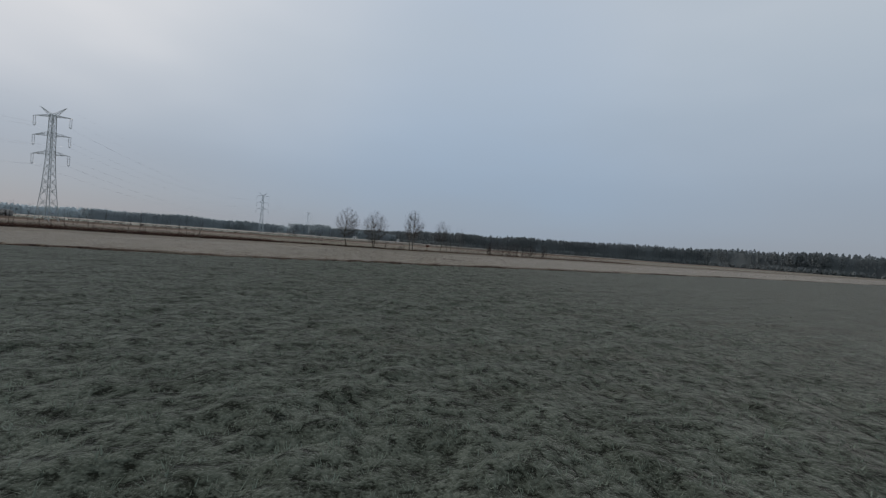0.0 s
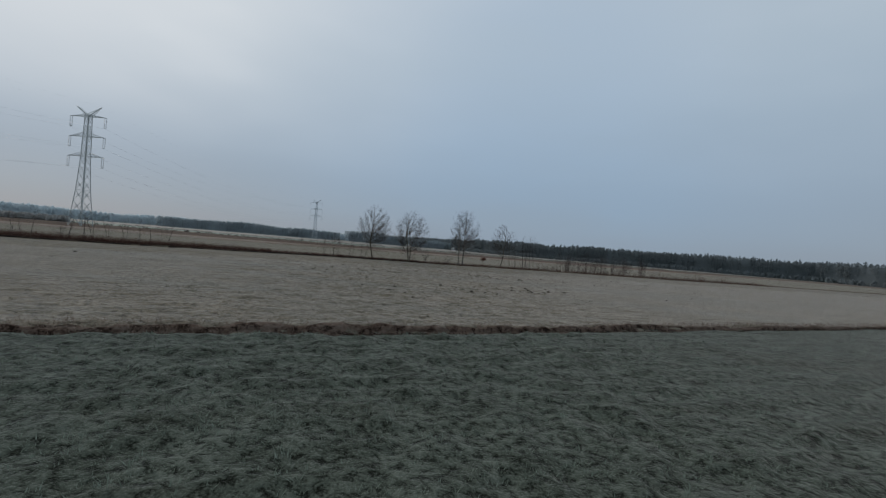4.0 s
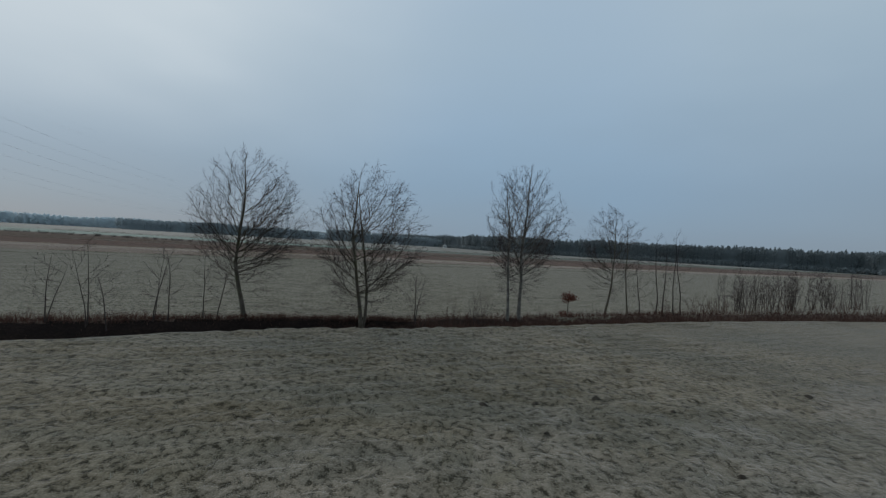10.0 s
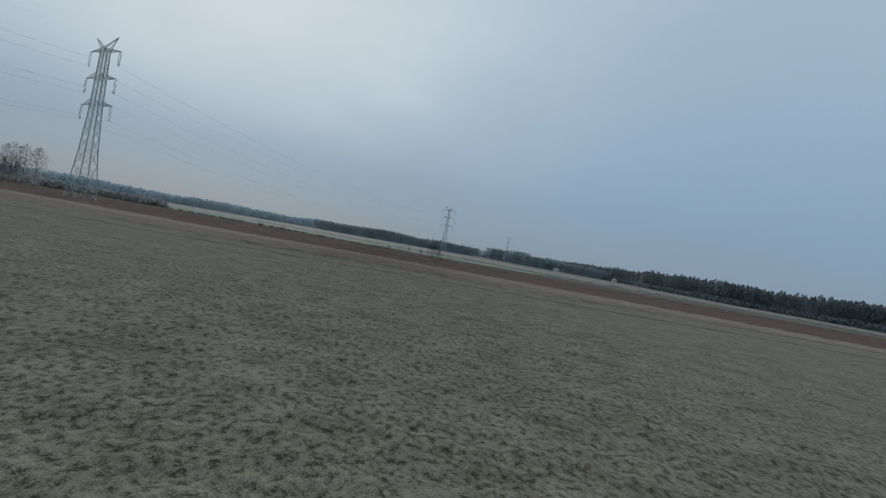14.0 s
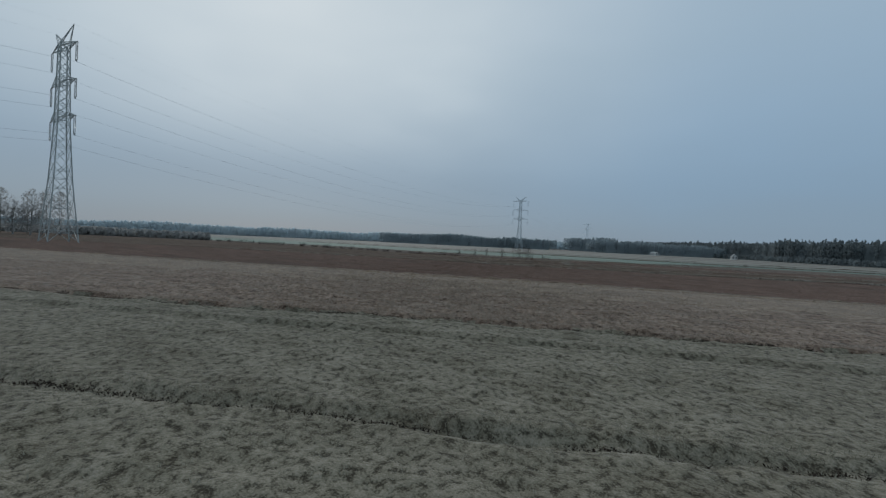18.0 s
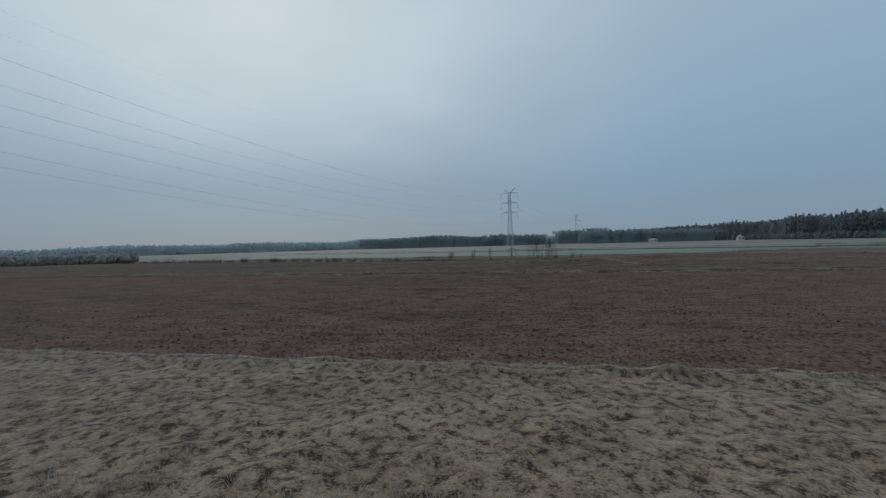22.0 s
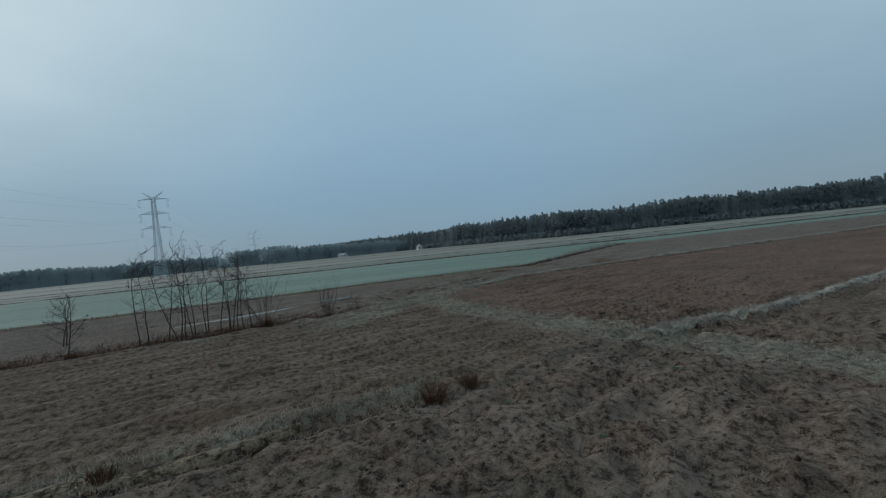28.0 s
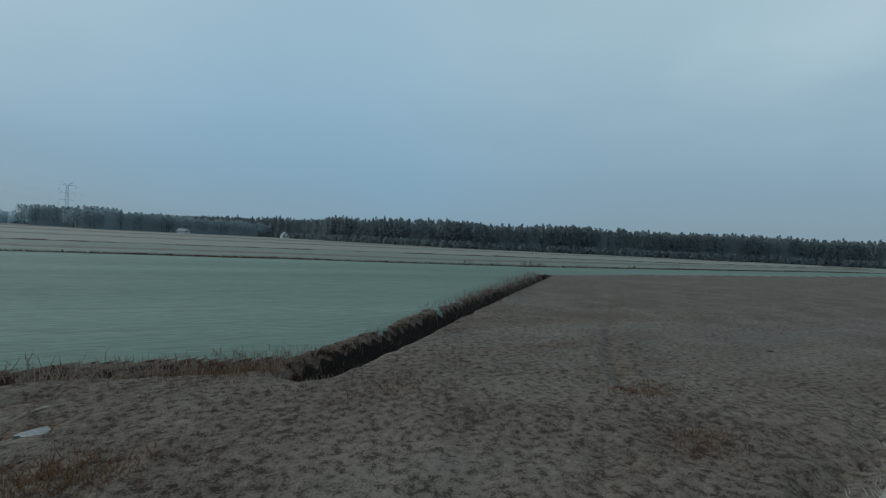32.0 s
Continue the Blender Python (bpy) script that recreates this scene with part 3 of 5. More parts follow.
        lay((d < 0.34 + 0.12 * n1) & (n1 + 0.7 * n2 > -0.35), "frost", 0.05)
        z += 0.08 * np.exp(-(d / 0.32) ** 2) - 0.16 * np.exp(-((d - 0.7) / 0.24) ** 2)
    for off, dp in ((-2.6, 0.12), (-4.1, 0.10), (-5.6, 0.08)):
        line = [(ax + off * 0.72, ay - off * 0.62) for ax, ay in TRACKS[1]]
        d = line_distance(x, y, line) + 0.2 * n1
        if off == -2.6:
            lay(d + 1.0 * n4 < 0.18, "bank", 0.05)
        z += -dp * np.exp(-(d / 0.3) ** 2) + 0.6 * dp * np.exp(-((d - 0.65) / 0.3) ** 2)
    # wheel ruts in the trodden corner
    for off in (1.5, 2.3, 3.6, 4.5):
        line = [(ax + off * 0.85, ay + off * 0.4) for ax, ay in TRACKS[0][2:]]
        d = line_distance(x, y, line) + 0.15 * n1
        z += -0.10 * np.exp(-(d / 0.2) ** 2) + 0.05 * np.exp(-((d - 0.45) / 0.25) ** 2)
        # the dark bank tone paints shade into the ruts
        lay((d + 0.4 * n4 < 0.14) & (n2 > -0.5), "bank", 0.05)
    wheel = line_distance(x, y, ((-60.7, 292.3), (-59.1, 294.3), (-54.9, 298.4), (-40.3, 312.3)))
    z += -0.10 * np.exp(-((wheel + 0.1 * n2) / 0.24) ** 2) + 0.05 * np.exp(-((wheel - 0.55) / 0.3) ** 2)
    crop = B_CROP(u)
    lay(v > crop + 0.15 * n2, "crop", 0.015)
    lay(v > B_CROPFAR(u), "stripe_green", 0.01)
    lay(v > B_CROPFAR(u) + 14, "stripe_dun", 0.01)
    lay(v > B_CROPFAR(u) + 22, "stripe_green", 0.01)
    lay(v > B_S1(u) - 5, "stripe_dun", 0.01)
    lay(v > B_S1(u), "stripe_pale", 0.01)
    lay(v > B_S2(u), "stripe_dun", 0.01)
    lay(v > B_S2(u) + 18, "stripe_pale", 0.01)
    lay(v > B_S3(u), "stripe_dun", 0.01)
    lay(v > B_S3(u) + 40, "stripe_pale", 0.01)
    lay(v > B_S3(u) + 150, "stripe_dun", 0.01)
    # ploughing ridges along the strips, clods, grass hummocks
    soil = zone == ZI["plough"]
    wedge = soil & (y > 262)
    d1 = line_distance(x, y, RIDGES[1])
    z += soil * (np.where(wedge, 0.06 * np.sin(d1 * 2 * math.pi / 0.8 + 0.5 * n1), 0.03 * np.sin(v * 2 * math.pi / 0.75 + 1.2 * n1)) + 0.05 * n3)
    d2 = line_distance(x, y, ((-100, 255), (-81.5, 277.0), (-75.0, 283.6), (-60, 296)))
    near = ((zone == ZI["fallow"]) | (zone == ZI["rough"]) | (zone == ZI["track"])) & (v > hedge - 3) & (d2 < 8) & (x < -72)
    row = np.sin(d2 * 2 * math.pi / 1.25 + 0.7 * n1)
    z += near * 0.05 * row
    # shading of the rows as colour: dark bank in troughs, pale track on crests
    lay(near & (row < -0.68 + 0.3 * n2) & (v < crop - 1.5), "bank", 0.05)
    lay(near & (row > 0.86 - 0.3 * n2) & (v < crop - 1.5), "track", 0.05)
    rough = (zone == ZI["rough"]) | (zone == ZI["clod"])
    z += rough * 0.045 * np.sin(v * 2 * math.pi / 1.0 + 1.0 * n1)
    fade = np.clip(1.15 - (np.abs(u - flight(v)) - 8) / 30, 0.35, 1)
    z += amp * (0.15 * n1 + 0.4 * n2 + fade * (1.0 * n3 + 2.1 * n4))
    # faint rows along the strips
    z += np.isin(zone, (ZI["meadow"], ZI["pasture"], ZI["headland"], ZI["lea"])) * 0.022 * np.sin(v * 2 * math.pi / 0.9 + 2.2 * n1)
    # furrows and lips
    def groove(line, width, depth, lift=0.0):
        d = v - line(u) + 0.10 * n1
        return -depth * np.exp(-(d / width) ** 2) + lift * np.exp(-((d - 2.2 * width) / (1.6 * width)) ** 2)
    z += groove(B_MEADOW, 0.35, 0.16, 0.14)
    z += groove(B_FURROW, 0.24, 0.22, 0.12) * (0.55 + 0.6 * n1)
    z += groove(B_FURROW4, 0.22, 0.2, 0.10) * (0.7 + 0.5 * n1)
    z += groove(B_FURROW2, 0.3, 0.12, 0.06) * smooth(20, 30, 60 - np.abs(u - 27))
    z += groove(B_PLOUGH, 0.5, 0.05, 0.02) + 0.12 * np.exp(-((v - B_PLOUGH(u) + 0.7 + 0.1 * n1) / 0.4) ** 2)
    z += groove(B_VERGE, 0.35, 0.16, 0.22)
    z += groove(B_FURROW3, 0.35, 0.14, 0.10)
    z += groove(B_ROW, 0.3, 0.14, 0.12) * (u < 38) * 1.0
    for line, lo, hi, kind in ((B_VERGE, 0.1, 0.5, "track"), (B_ROW, 0.05, 0.45, "track"), (B_PLOUGH, -0.9, -0.2, "straw"), (B_FURROW3, 0.2, 0.55, "track"), (B_MEADOW, -0.2, 0.3, "bank")):
        d = v - line(u) + 0.12 * n1 + 0.5 * n4
        lay((d > lo) & (d < hi + 0.15 * n2) & (n1 + 0.6 * n2 > -0.85) & ((line is not B_ROW) | (u < 37)), kind, 0.05)
    # the field ditch of the hedge and the reed ditch
    dh = v - hedge
    hd = np.exp(-((dh + 0.2) / 0.8) ** 2) * (x < -84)
    z -= 0.35 * hd
    lay((hd > 0.45), "bank", 0.06)
    dr = line_distance(x, y, ((-67.5, 295.7), (-64.9, 298.1), (-61.1, 302.0), (-53.1, 309.9), (-38.2, 324.5)))
    deep = 0.85 * np.exp(-(dr / 0.6) ** 4)
    z -= deep
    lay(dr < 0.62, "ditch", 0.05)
    lay((dr >= 0.62) & (dr < 1.05 + 0.5 * n2) & (v > crop - 1.0) & (x < -38), "bank", 0.06)
    da = line_distance(x, y, ((-113, 290.6), (-90.6, 294.3), (-81, 295.9), (-73, 296.7), (-68.5, 296.4)))
    z -= 0.22 * np.exp(-(da / 0.4) ** 2)
    lay(da < 0.55 + 0.2 * n1, "bank", 0.06)
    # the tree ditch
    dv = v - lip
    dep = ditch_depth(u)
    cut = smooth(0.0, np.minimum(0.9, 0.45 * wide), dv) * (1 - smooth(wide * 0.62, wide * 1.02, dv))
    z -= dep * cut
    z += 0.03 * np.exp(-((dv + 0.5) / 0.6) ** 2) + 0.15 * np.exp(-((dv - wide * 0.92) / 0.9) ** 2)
    # two dark floor tones paint the shade inside the ditch
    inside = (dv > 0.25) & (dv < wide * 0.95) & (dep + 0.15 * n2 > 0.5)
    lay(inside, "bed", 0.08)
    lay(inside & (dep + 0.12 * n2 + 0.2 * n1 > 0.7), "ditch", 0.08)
    lay((dv > 0.1) & (dv < wide + wob) & ~inside, "bank", 0.07)
    lay((dv >= wide * 0.95) & (dv < wide * 1.1 + 1.5 * wob), "bank", 0.07)
    return z, zone


def ground_z(x, y):
    z, _ = land(np.array([float(x)]), np.array([float(y)]))
    return float(z[0])


def axis(low, high, step, far, growth):
    a = list(np.arange(low, high + step / 2, step))
    s = step
    while a[-1] < far:
        s *= growth
        a.append(a[-1] + s)
    s = step
    front = []
    p = low
    while p > -far:
        s *= growth
        p -= s
        front.append(p)
    return np.array(front[::-1] + a)


STEP = 0.21
gu, gv = axis(-8, 8, STEP, 3500, 1.085), axis(-4, 312, STEP, 3500, 1.055)
GU, GV = np.meshgrid(gu, gv, indexing="ij")
GU = GU + flight(GV)
GX, GY = xy(GU, GV)
GZ, kinds = land(GX, GY)
verts = np.stack([GX, GY, GZ], axis=2).reshape(-1, 3)
nu, nv = len(gu), len(gv)
ii = (np.arange(nu - 1)[:, None] * nv + np.arange(nv - 1)[None, :]).ravel()
quads = np.stack([ii, ii + nv, ii + nv + 1, ii + 1], axis=1)
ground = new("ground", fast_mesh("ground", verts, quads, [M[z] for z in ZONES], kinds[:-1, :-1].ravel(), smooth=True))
tagged(ground, "frosted flat farmland of meadows, ploughed strips and green crop", "ground", kind="structure")


# ---- bare trees ----
CROWN_T = [0, 0.10, 0.25, 0.42, 0.62, 0.80, 0.92, 1.0]
CROWN_R = [0.30, 0.52, 0.80, 1.0, 0.97, 0.74, 0.47, 0.10]


def bare_crown(seed, height, spread, stems, count, subs, low, lean, thick, fine):
    """Bars of a leafless tree at the origin: its stems, its limbs one by one with their side branches, and the twigs; the limbs end on an egg-shaped crown."""
    rnd = random.Random(seed)
    gauss, uni = rnd.gauss, rnd.uniform
    up = Vector((0, 0, 1))
    z0 = height * low

    def env(p):
        t = (p.z - z0) / (height - z0)
        ax = lean[0] * p.z, lean[1] * p.z
        return math.hypot(p.x - ax[0], p.y - ax[1]) / max(0.05, spread * float(np.interp(t, CROWN_T, CROWN_R))) if t < 1.03 else 9.0

    def perp(d):
        r = Vector((gauss(0, 1), gauss(0, 1), gauss(0, 1)))
        return (r - d * r.dot(d)).normalized()

    trunk, limbs, twigs = [], [], []
    lines = []
    for n in range(stems):
        a = uni(0, 6.28)
        push = Vector((math.cos(a), math.sin(a), 0)) * (0.55 if stems > 1 else 0)
        top = height * (0.97 if n == 0 else uni(0.86, 0.94))
        steps = max(7, int(height / 0.55))
        p, line = push * 0.22, []
        bow = Vector((0, 0, 0))
        for i in range(steps + 1):
            k = i / steps
            bow = bow * 0.8 + Vector((gauss(0, 0.035), gauss(0, 0.035), 0))
            p = p + bow
            line.append(Vector((p.x + lean[0] * top * k + push.x * k * 0.9, p.y + lean[1] * top * k + push.y * k * 0.9, top * k)))
        r0 = thick * (1.0 if n == 0 else 0.8)
        trunk.append((line[0] - up * 0.6, line[0], r0 * 1.6, r0 * 1.25))
        for i in range(steps):
            f = lambda k: r0 * ((1.25 - 0.25 * min(1, k * 8)) if k < 0.125 else (1 - k) ** 0.85 * 1.08 + 0.03)
            trunk.append((line[i], line[i + 1], f(i / steps), f((i + 1) / steps)))
        lines.append((line, top, r0))

    def at(line, top, z):
        k = max(0.0, min(0.999, z / top)) * (len(line) - 1)
        i = int(k)
        return line[i].lerp(line[i + 1], k - i), k / (len(line) - 1)

    def shoot(p, d, length, radius, steps, wob, rise, store, tip=0.35):
        out = []
        for i in range(steps):
            d = (d + perp(d) * wob + up * rise).normalized()
            q = p + d * (length / steps)
            if env(q) > 1.12 and i:
                break
            store.append((p, q, radius * (1 - (1 - tip) * i / steps), radius * (1 - (1 - tip) * (i + 1) / steps)))
            out.append((q, d))
            p = q
        return out

    def fork(d, low_a, high_a):
        a = radians(uni(low_a, high_a))
        return (d * math.cos(a) + perp(d) * math.sin(a)).normalized()

    for i in range(count):
        t = ((i + uni(0.1, 0.9)) / count) ** 0.85
        line, top, r0 = lines[i % stems]
        az = i * 2.4 + uni(-0.5, 0.5)
        side = Vector((math.cos(az), math.sin(az), 0))
        zt = z0 + (height - z0) * t
        reach = spread * float(np.interp(t, CROWN_T, CROWN_R)) * uni(0.78, 1.03)
        climb = float(np.interp(t, [0, 0.2, 0.45, 0.8, 1], [-0.1, 0.34, 0.78, 1.25, 1.6])) * uni(0.8, 1.2)
        zs = max(z0 * 0.8 + 0.1, min(zt - reach * climb, top * 0.9))
        start, k = at(line, top, zs)
        end = Vector((lean[0] * zt, lean[1] * zt, zt)) + side * reach
        ln = (end - start).length
        ctrl = start.lerp(end, 0.45) + side * (0.10 * ln) - up * (0.07 * ln)
        steps = max(3, int(ln / 0.34))
        radius = max(fine * 1.6, min(0.5 * r0 * ((1 - k) ** 0.85 + 0.05), 0.0088 * ln))
        p, rows, joints = start, [], []
        for j in range(1, steps + 1):
            m = j / steps
            q = start.lerp(ctrl, m).lerp(ctrl.lerp(end, m), m) + Vector((gauss(0, 1), gauss(0, 1), gauss(0, 1))) * 0.04 * min(1, ln * 0.5)
            rows.append((p, q, radius * (1 - 0.75 * (j - 1) / steps), radius * (1 - 0.75 * m)))
            joints.append((q, (q - p).normalized(), m))
            p = q
        for q, d, m in joints:
            if m < 0.16:
                continue
            for _ in range(subs if m > 0.3 else 1):
                if rnd.random() < 0.12:
                    continue
                sl = max(0.3, ln * uni(0.24, 0.52) * (1.12 - 0.5 * m))
                side_rows = []
                sub = shoot(q, fork(d, 20, 46), sl, max(fine * 1.25, radius * 0.42 * (1 - 0.6 * m)), max(2, int(sl / 0.27)), 0.15, 0.03, side_rows)
                twigs.extend(side_rows)
                for e, g in sub:
                    for _ in range(rnd.choice((1, 2, 2)) if fine < 0.007 else 1):
                        tw = shoot(e, fork(g, 22, 52), uni(0.16, 0.46), fine, 2, 0.2, 0.03, twigs, 0.6)
                        for e2, g2 in tw[:1]:
                            if fine < 0.007 and rnd.random() < 0.6:
                                shoot(e2, fork(g2, 25, 60), uni(0.1, 0.24), fine * 0.85, 1, 0.2, 0.06, twigs, 0.7)
        limbs.append(rows)
    return trunk, limbs, twigs


def catkins(twigs, seed, share, size=0.014):
    """Small buds and cones at the ends of twigs, as one mesh of little lozenges."""
    rnd = np.random.RandomState(seed)
    ends = np.array([b for a, b, r, s in twigs], float)
    ends = ends[rnd.rand(len(ends)) < share] + rnd.normal(0, 0.02, (1, 3))
    n = len(ends)
    shape = np.array([(1, 0, 0), (-0.5, 0.87, 0), (-0.5, -0.87, 0), (0, 0, 1.8), (0, 0, -1.8)]) * size
    v = (ends[:, None, :] + shape[None] * rnd.uniform(0.6, 1.5, (n, 1, 1))).reshape(-1, 3)
    f = np.array([(0, 1, 3), (1, 2, 3), (2, 0, 3), (1, 0, 4), (2, 1, 4), (0, 2, 4)])
    return v, (np.arange(n)[:, None, None] * 5 + f[None]).reshape(-1, 3)


def bare_tree(x, y, seed, height, spread, label, stems=1, count=46, subs=2, buds=0.0, twig="twig", bark="bark", thick=0.16, low=0.2, lean=(0, 0), group="", fine=0.006):
    """A leafless tree with every limb a part of its own."""
    root = new("bare_tree")
    root.location = (x, y, ground_z(x, y))
    trunk, limbs, twigs = bare_crown(seed, height, spread, stems, count, subs, low, lean, thick, fine)

    def clear(rows):
        """Cuts away twigs on the flight line and in the camera's view past the birches."""
        kept = []
        for a, b, r0, r1 in rows:
            wx, wy = x + b[0], y + b[1]
            lane = abs(wx + 10.3) < 0.8 and 110 < wy < 124
            far = 117.3 < wy < 125 and -14.5 < wx < -9.7 + 0.58 * (wy - 117.3)
            if not (lane or far):
                kept.append((a, b, r0, r1))
        return kept

    part("trunk", tube("trunk", trunk, M[bark], 8), root)
    for rows in limbs:
        kept = clear(rows)
        rows = [r for r, q in zip(rows, kept) if r == q]
        if rows:
            part("limb", tube("limb", rows, M[bark], 4), root)
    twigs = clear(twigs)
    part("crown", bars("crown", twigs, M[twig], 3), root, "crown of fine bare twigs")["kind"] = "stuff"
    if buds:
        v, f = catkins(twigs, seed, buds)
        part("bud_cover", fast_mesh("buds", v, f, [M["twig"]]), root, "small dark cones and buds")["kind"] = "stuff"
    return tagged(root, label, "tree", group)


def sapling(x, y, seed, height, spread, label, stems=1, count=9, mat="twig", thick=0.035, low=0.16, lean=(0, 0), group="", fine=0.0072):
    """A thin young tree: one stem or a few, and a loose crown of side shoots."""
    root = new("sapling")
    root.location = (x, y, ground_z(x, y))
    trunk, limbs, twigs = bare_crown(seed, height, spread, stems, count, 1, low, lean, thick, fine)
    part("stem", tube("stem", trunk, M[mat], 5), root)
    part("crown", bars("crown", [r for rows in limbs for r in rows] + twigs, M[mat], 3), root, "loose crown of bare shoots")["kind"] = "stuff"
    return tagged(root, label, "tree", group)


ROW = "bare trees along the ditch"
bare_tree(-23.65, 112.4, 11, 10.2, 3.2, "tall bare alder with one straight trunk on the ditch bank", 1, 60, 2, 0.05, group=ROW, low=0.14, lean=(-0.012, 0), thick=0.125)
bare_tree(-16.65, 113.6, 12, 10.6, 3.5, "broad bare alder with forked mossy trunks on the ditch bank", 2, 56, 2, 0.22, thick=0.125, group=ROW, low=0.13)
bare_tree(-6.65, 119.1, 13, 11.2, 3.1, "tall bare birch with slim upright limbs beside its twin", 1, 54, 2, 0.14, group=ROW, low=0.13, thick=0.13, bark="bark_pale")
bare_tree(-7.5, 118.6, 14, 10.6, 2.7, "slender bare birch standing close to a taller one", 1, 40, 2, 0.14, group=ROW, low=0.14, bark="bark_pale", thick=0.105, lean=(-0.03, 0))
bare_tree(1.1, 124.6, 15, 9.3, 2.2, "medium bare alder at the end of the tree row", 1, 46, 2, 0.04, group=ROW, thick=0.09, low=0.13)
bare_tree(3.2, 125.0, 16, 8.1, 1.4, "slim bare young alder on the ditch bank", 1, 30, 1, 0.0, group=ROW, thick=0.065, low=0.16)
for k, (x, y, h, s) in enumerate(((4.4, 125.6, 4.4, 1.0), (6.0, 126.2, 7.3, 1.0), (6.6, 126.4, 6.4, 0.8), (7.6, 126.5, 7.7, 1.1), (8.5, 127.0, 6.8, 0.9))):
    sapling(x, y, 40 + k, h, s, "thin bare sapling on the shallow ditch bank", 1, 16, thick=0.055, group="saplings by the ditch")


# ---- shrubs, saplings, reeds ----
def stem_bundle(seed, n, height, spread, radius, kinks=4, fork=0.5, base=0.25):
    rnd = random.Random(seed)
    rows = []
    for _ in range(n):
        a, b = rnd.uniform(0, 6.28), base * math.sqrt(rnd.random())
        p = Vector((math.cos(a) * b, math.sin(a) * b, -0.05))
        d = Vector((math.cos(a) * spread * rnd.random(), math.sin(a) * spread * rnd.random(), 1)).normalized()
        h = height * rnd.uniform(0.55, 1.05)
        r = radius * rnd.uniform(0.7, 1.2)
        for i in range(kinks):
            d = (d + Vector((rnd.gauss(0, 0.13), rnd.gauss(0, 0.13), 0.05))).normalized()
            q = p + d * h / kinks
            r2 = r * 0.78
            rows.append((p, q, r, r2))
            for _ in range(2 if rnd.random() < fork else 1):
                if i > 0 and rnd.random() < fork:
                    e = (d + Vector((rnd.gauss(0, 0.5), rnd.gauss(0, 0.5), 0.25))).normalized()
                    m = q + e * h * rnd.uniform(0.12, 0.28)
                    rows.append((q, m, r2 * 0.6, r2 * 0.4))
                    e2 = (e + Vector((rnd.gauss(0, 0.4), rnd.gauss(0, 0.4), 0.3))).normalized()
                    rows.append((m, m + e2 * h * rnd.uniform(0.06, 0.15), r2 * 0.4, r2 * 0.25))
            p, r = q, r2
    return rows


def shrub(name, x, y, seed, n, height, spread, mat, label, radius=0.012, fork=0.6, base=0.25, group="", litter=None):
    root = new(name)
    root.location = (x, y, ground_z(x, y))
    part("growth", bars("growth", stem_bundle(seed, n, height, spread, radius, 5, fork, base), M[mat], 3), root)["kind"] = "stuff"
    if litter:
        part("dead_leaves", bars("dead_leaves", stem_bundle(seed + 1, 60, 0.45, 1.2, 0.012, 2, 0.3, 0.55), M[litter], 3), root, "russet dead growth at the foot")["kind"] = "stuff"
    return tagged(root, label, "shrub", group)


def leafy_oak(x, y, seed):
    """A knee-high young oak that keeps its russet leaves."""
    rnd = random.Random(seed)
    root = new("young_oak")
    root.location = (x, y, ground_z(x, y))
    rows = [(Vector((0, 0, -0.1)), Vector((0.03, 0, 1.5)), 0.05, 0.035)]
    tips = []
    for _ in range(26):
        a, e = rnd.uniform(0, 6.28), rnd.uniform(0.1, 0.9)
        p = Vector((0.03, 0, rnd.uniform(1.25, 1.65)))
        q = p + Vector((math.cos(a), math.sin(a), e * 0.6)) * rnd.uniform(0.3, 0.7)
        rows.append((p, q, 0.015, 0.006))
        tips += [p.lerp(q, k) for k in (0.5, 0.75, 1.0)]
    for _ in range(30):
        a = rnd.uniform(0, 6.28)
        tips.append(Vector((math.cos(a) * rnd.uniform(0.1, 0.7), math.sin(a) * rnd.uniform(0.1, 0.7), rnd.uniform(0.05, 0.35))))
    part("trunk", bars("trunk", rows, M["bark"], 5), root)
    v, f = [], []
    for t in tips:
        for _ in range(9):
            c = t + Vector((rnd.gauss(0, 0.12), rnd.gauss(0, 0.12), rnd.gauss(0, 0.09)))
            a = Vector((rnd.gauss(0, 1), rnd.gauss(0, 1), rnd.gauss(0, 0.6))).normalized() * 0.055
            b = a.cross(Vector((rnd.gauss(0, 1), rnd.gauss(0, 1), rnd.gauss(0, 1)))).normalized() * 0.035
            i = len(v)
            v += [tuple(c - a), tuple(c + b), tuple(c + a), tuple(c - b)]
            f.append((i, i + 1, i + 2, i + 3))
    part("leaves", mesh_of("leaves", v, f, [M["red_leaf"]]), root, "clinging russet leaves")
    return tagged(root, "small young oak with clinging russet leaves on the bank", "tree")


leafy_oak(-2.55, 121.9, 5)
sapling(-13.85, 115.4, 21, 3.5, 1.15, "thin bare young tree with upright stems on the bank", 2, 22, thick=0.045, low=0.1)
shrub("shrub", -9.6, 116.9, 22, 30, 2.6, 0.38, "twig", "dense bare shrub with many thin stems on the bank", 0.013, 0.9)
shrub("shrub", -11.6, 117.0, 23, 8, 1.5, 0.4, "brush", "low reddish shrub in the ditch litter", 0.014)
rng = random.Random(77)
# saplings over the deep ditch, on the far bank
SAPS = [(-31.6, 107.6, 3.6, 0.8), (-29.9, 108.4, 4.6, 1.0), (-29.1, 108.7, 3.4, 0.6), (-27.6, 109.9, 4.1, 0.9), (-27.0, 110.3, 3.9, 0.7), (-25.6, 111.3, 3.7, 0.5), (-25.0, 111.7, 3.5, 0.6)]
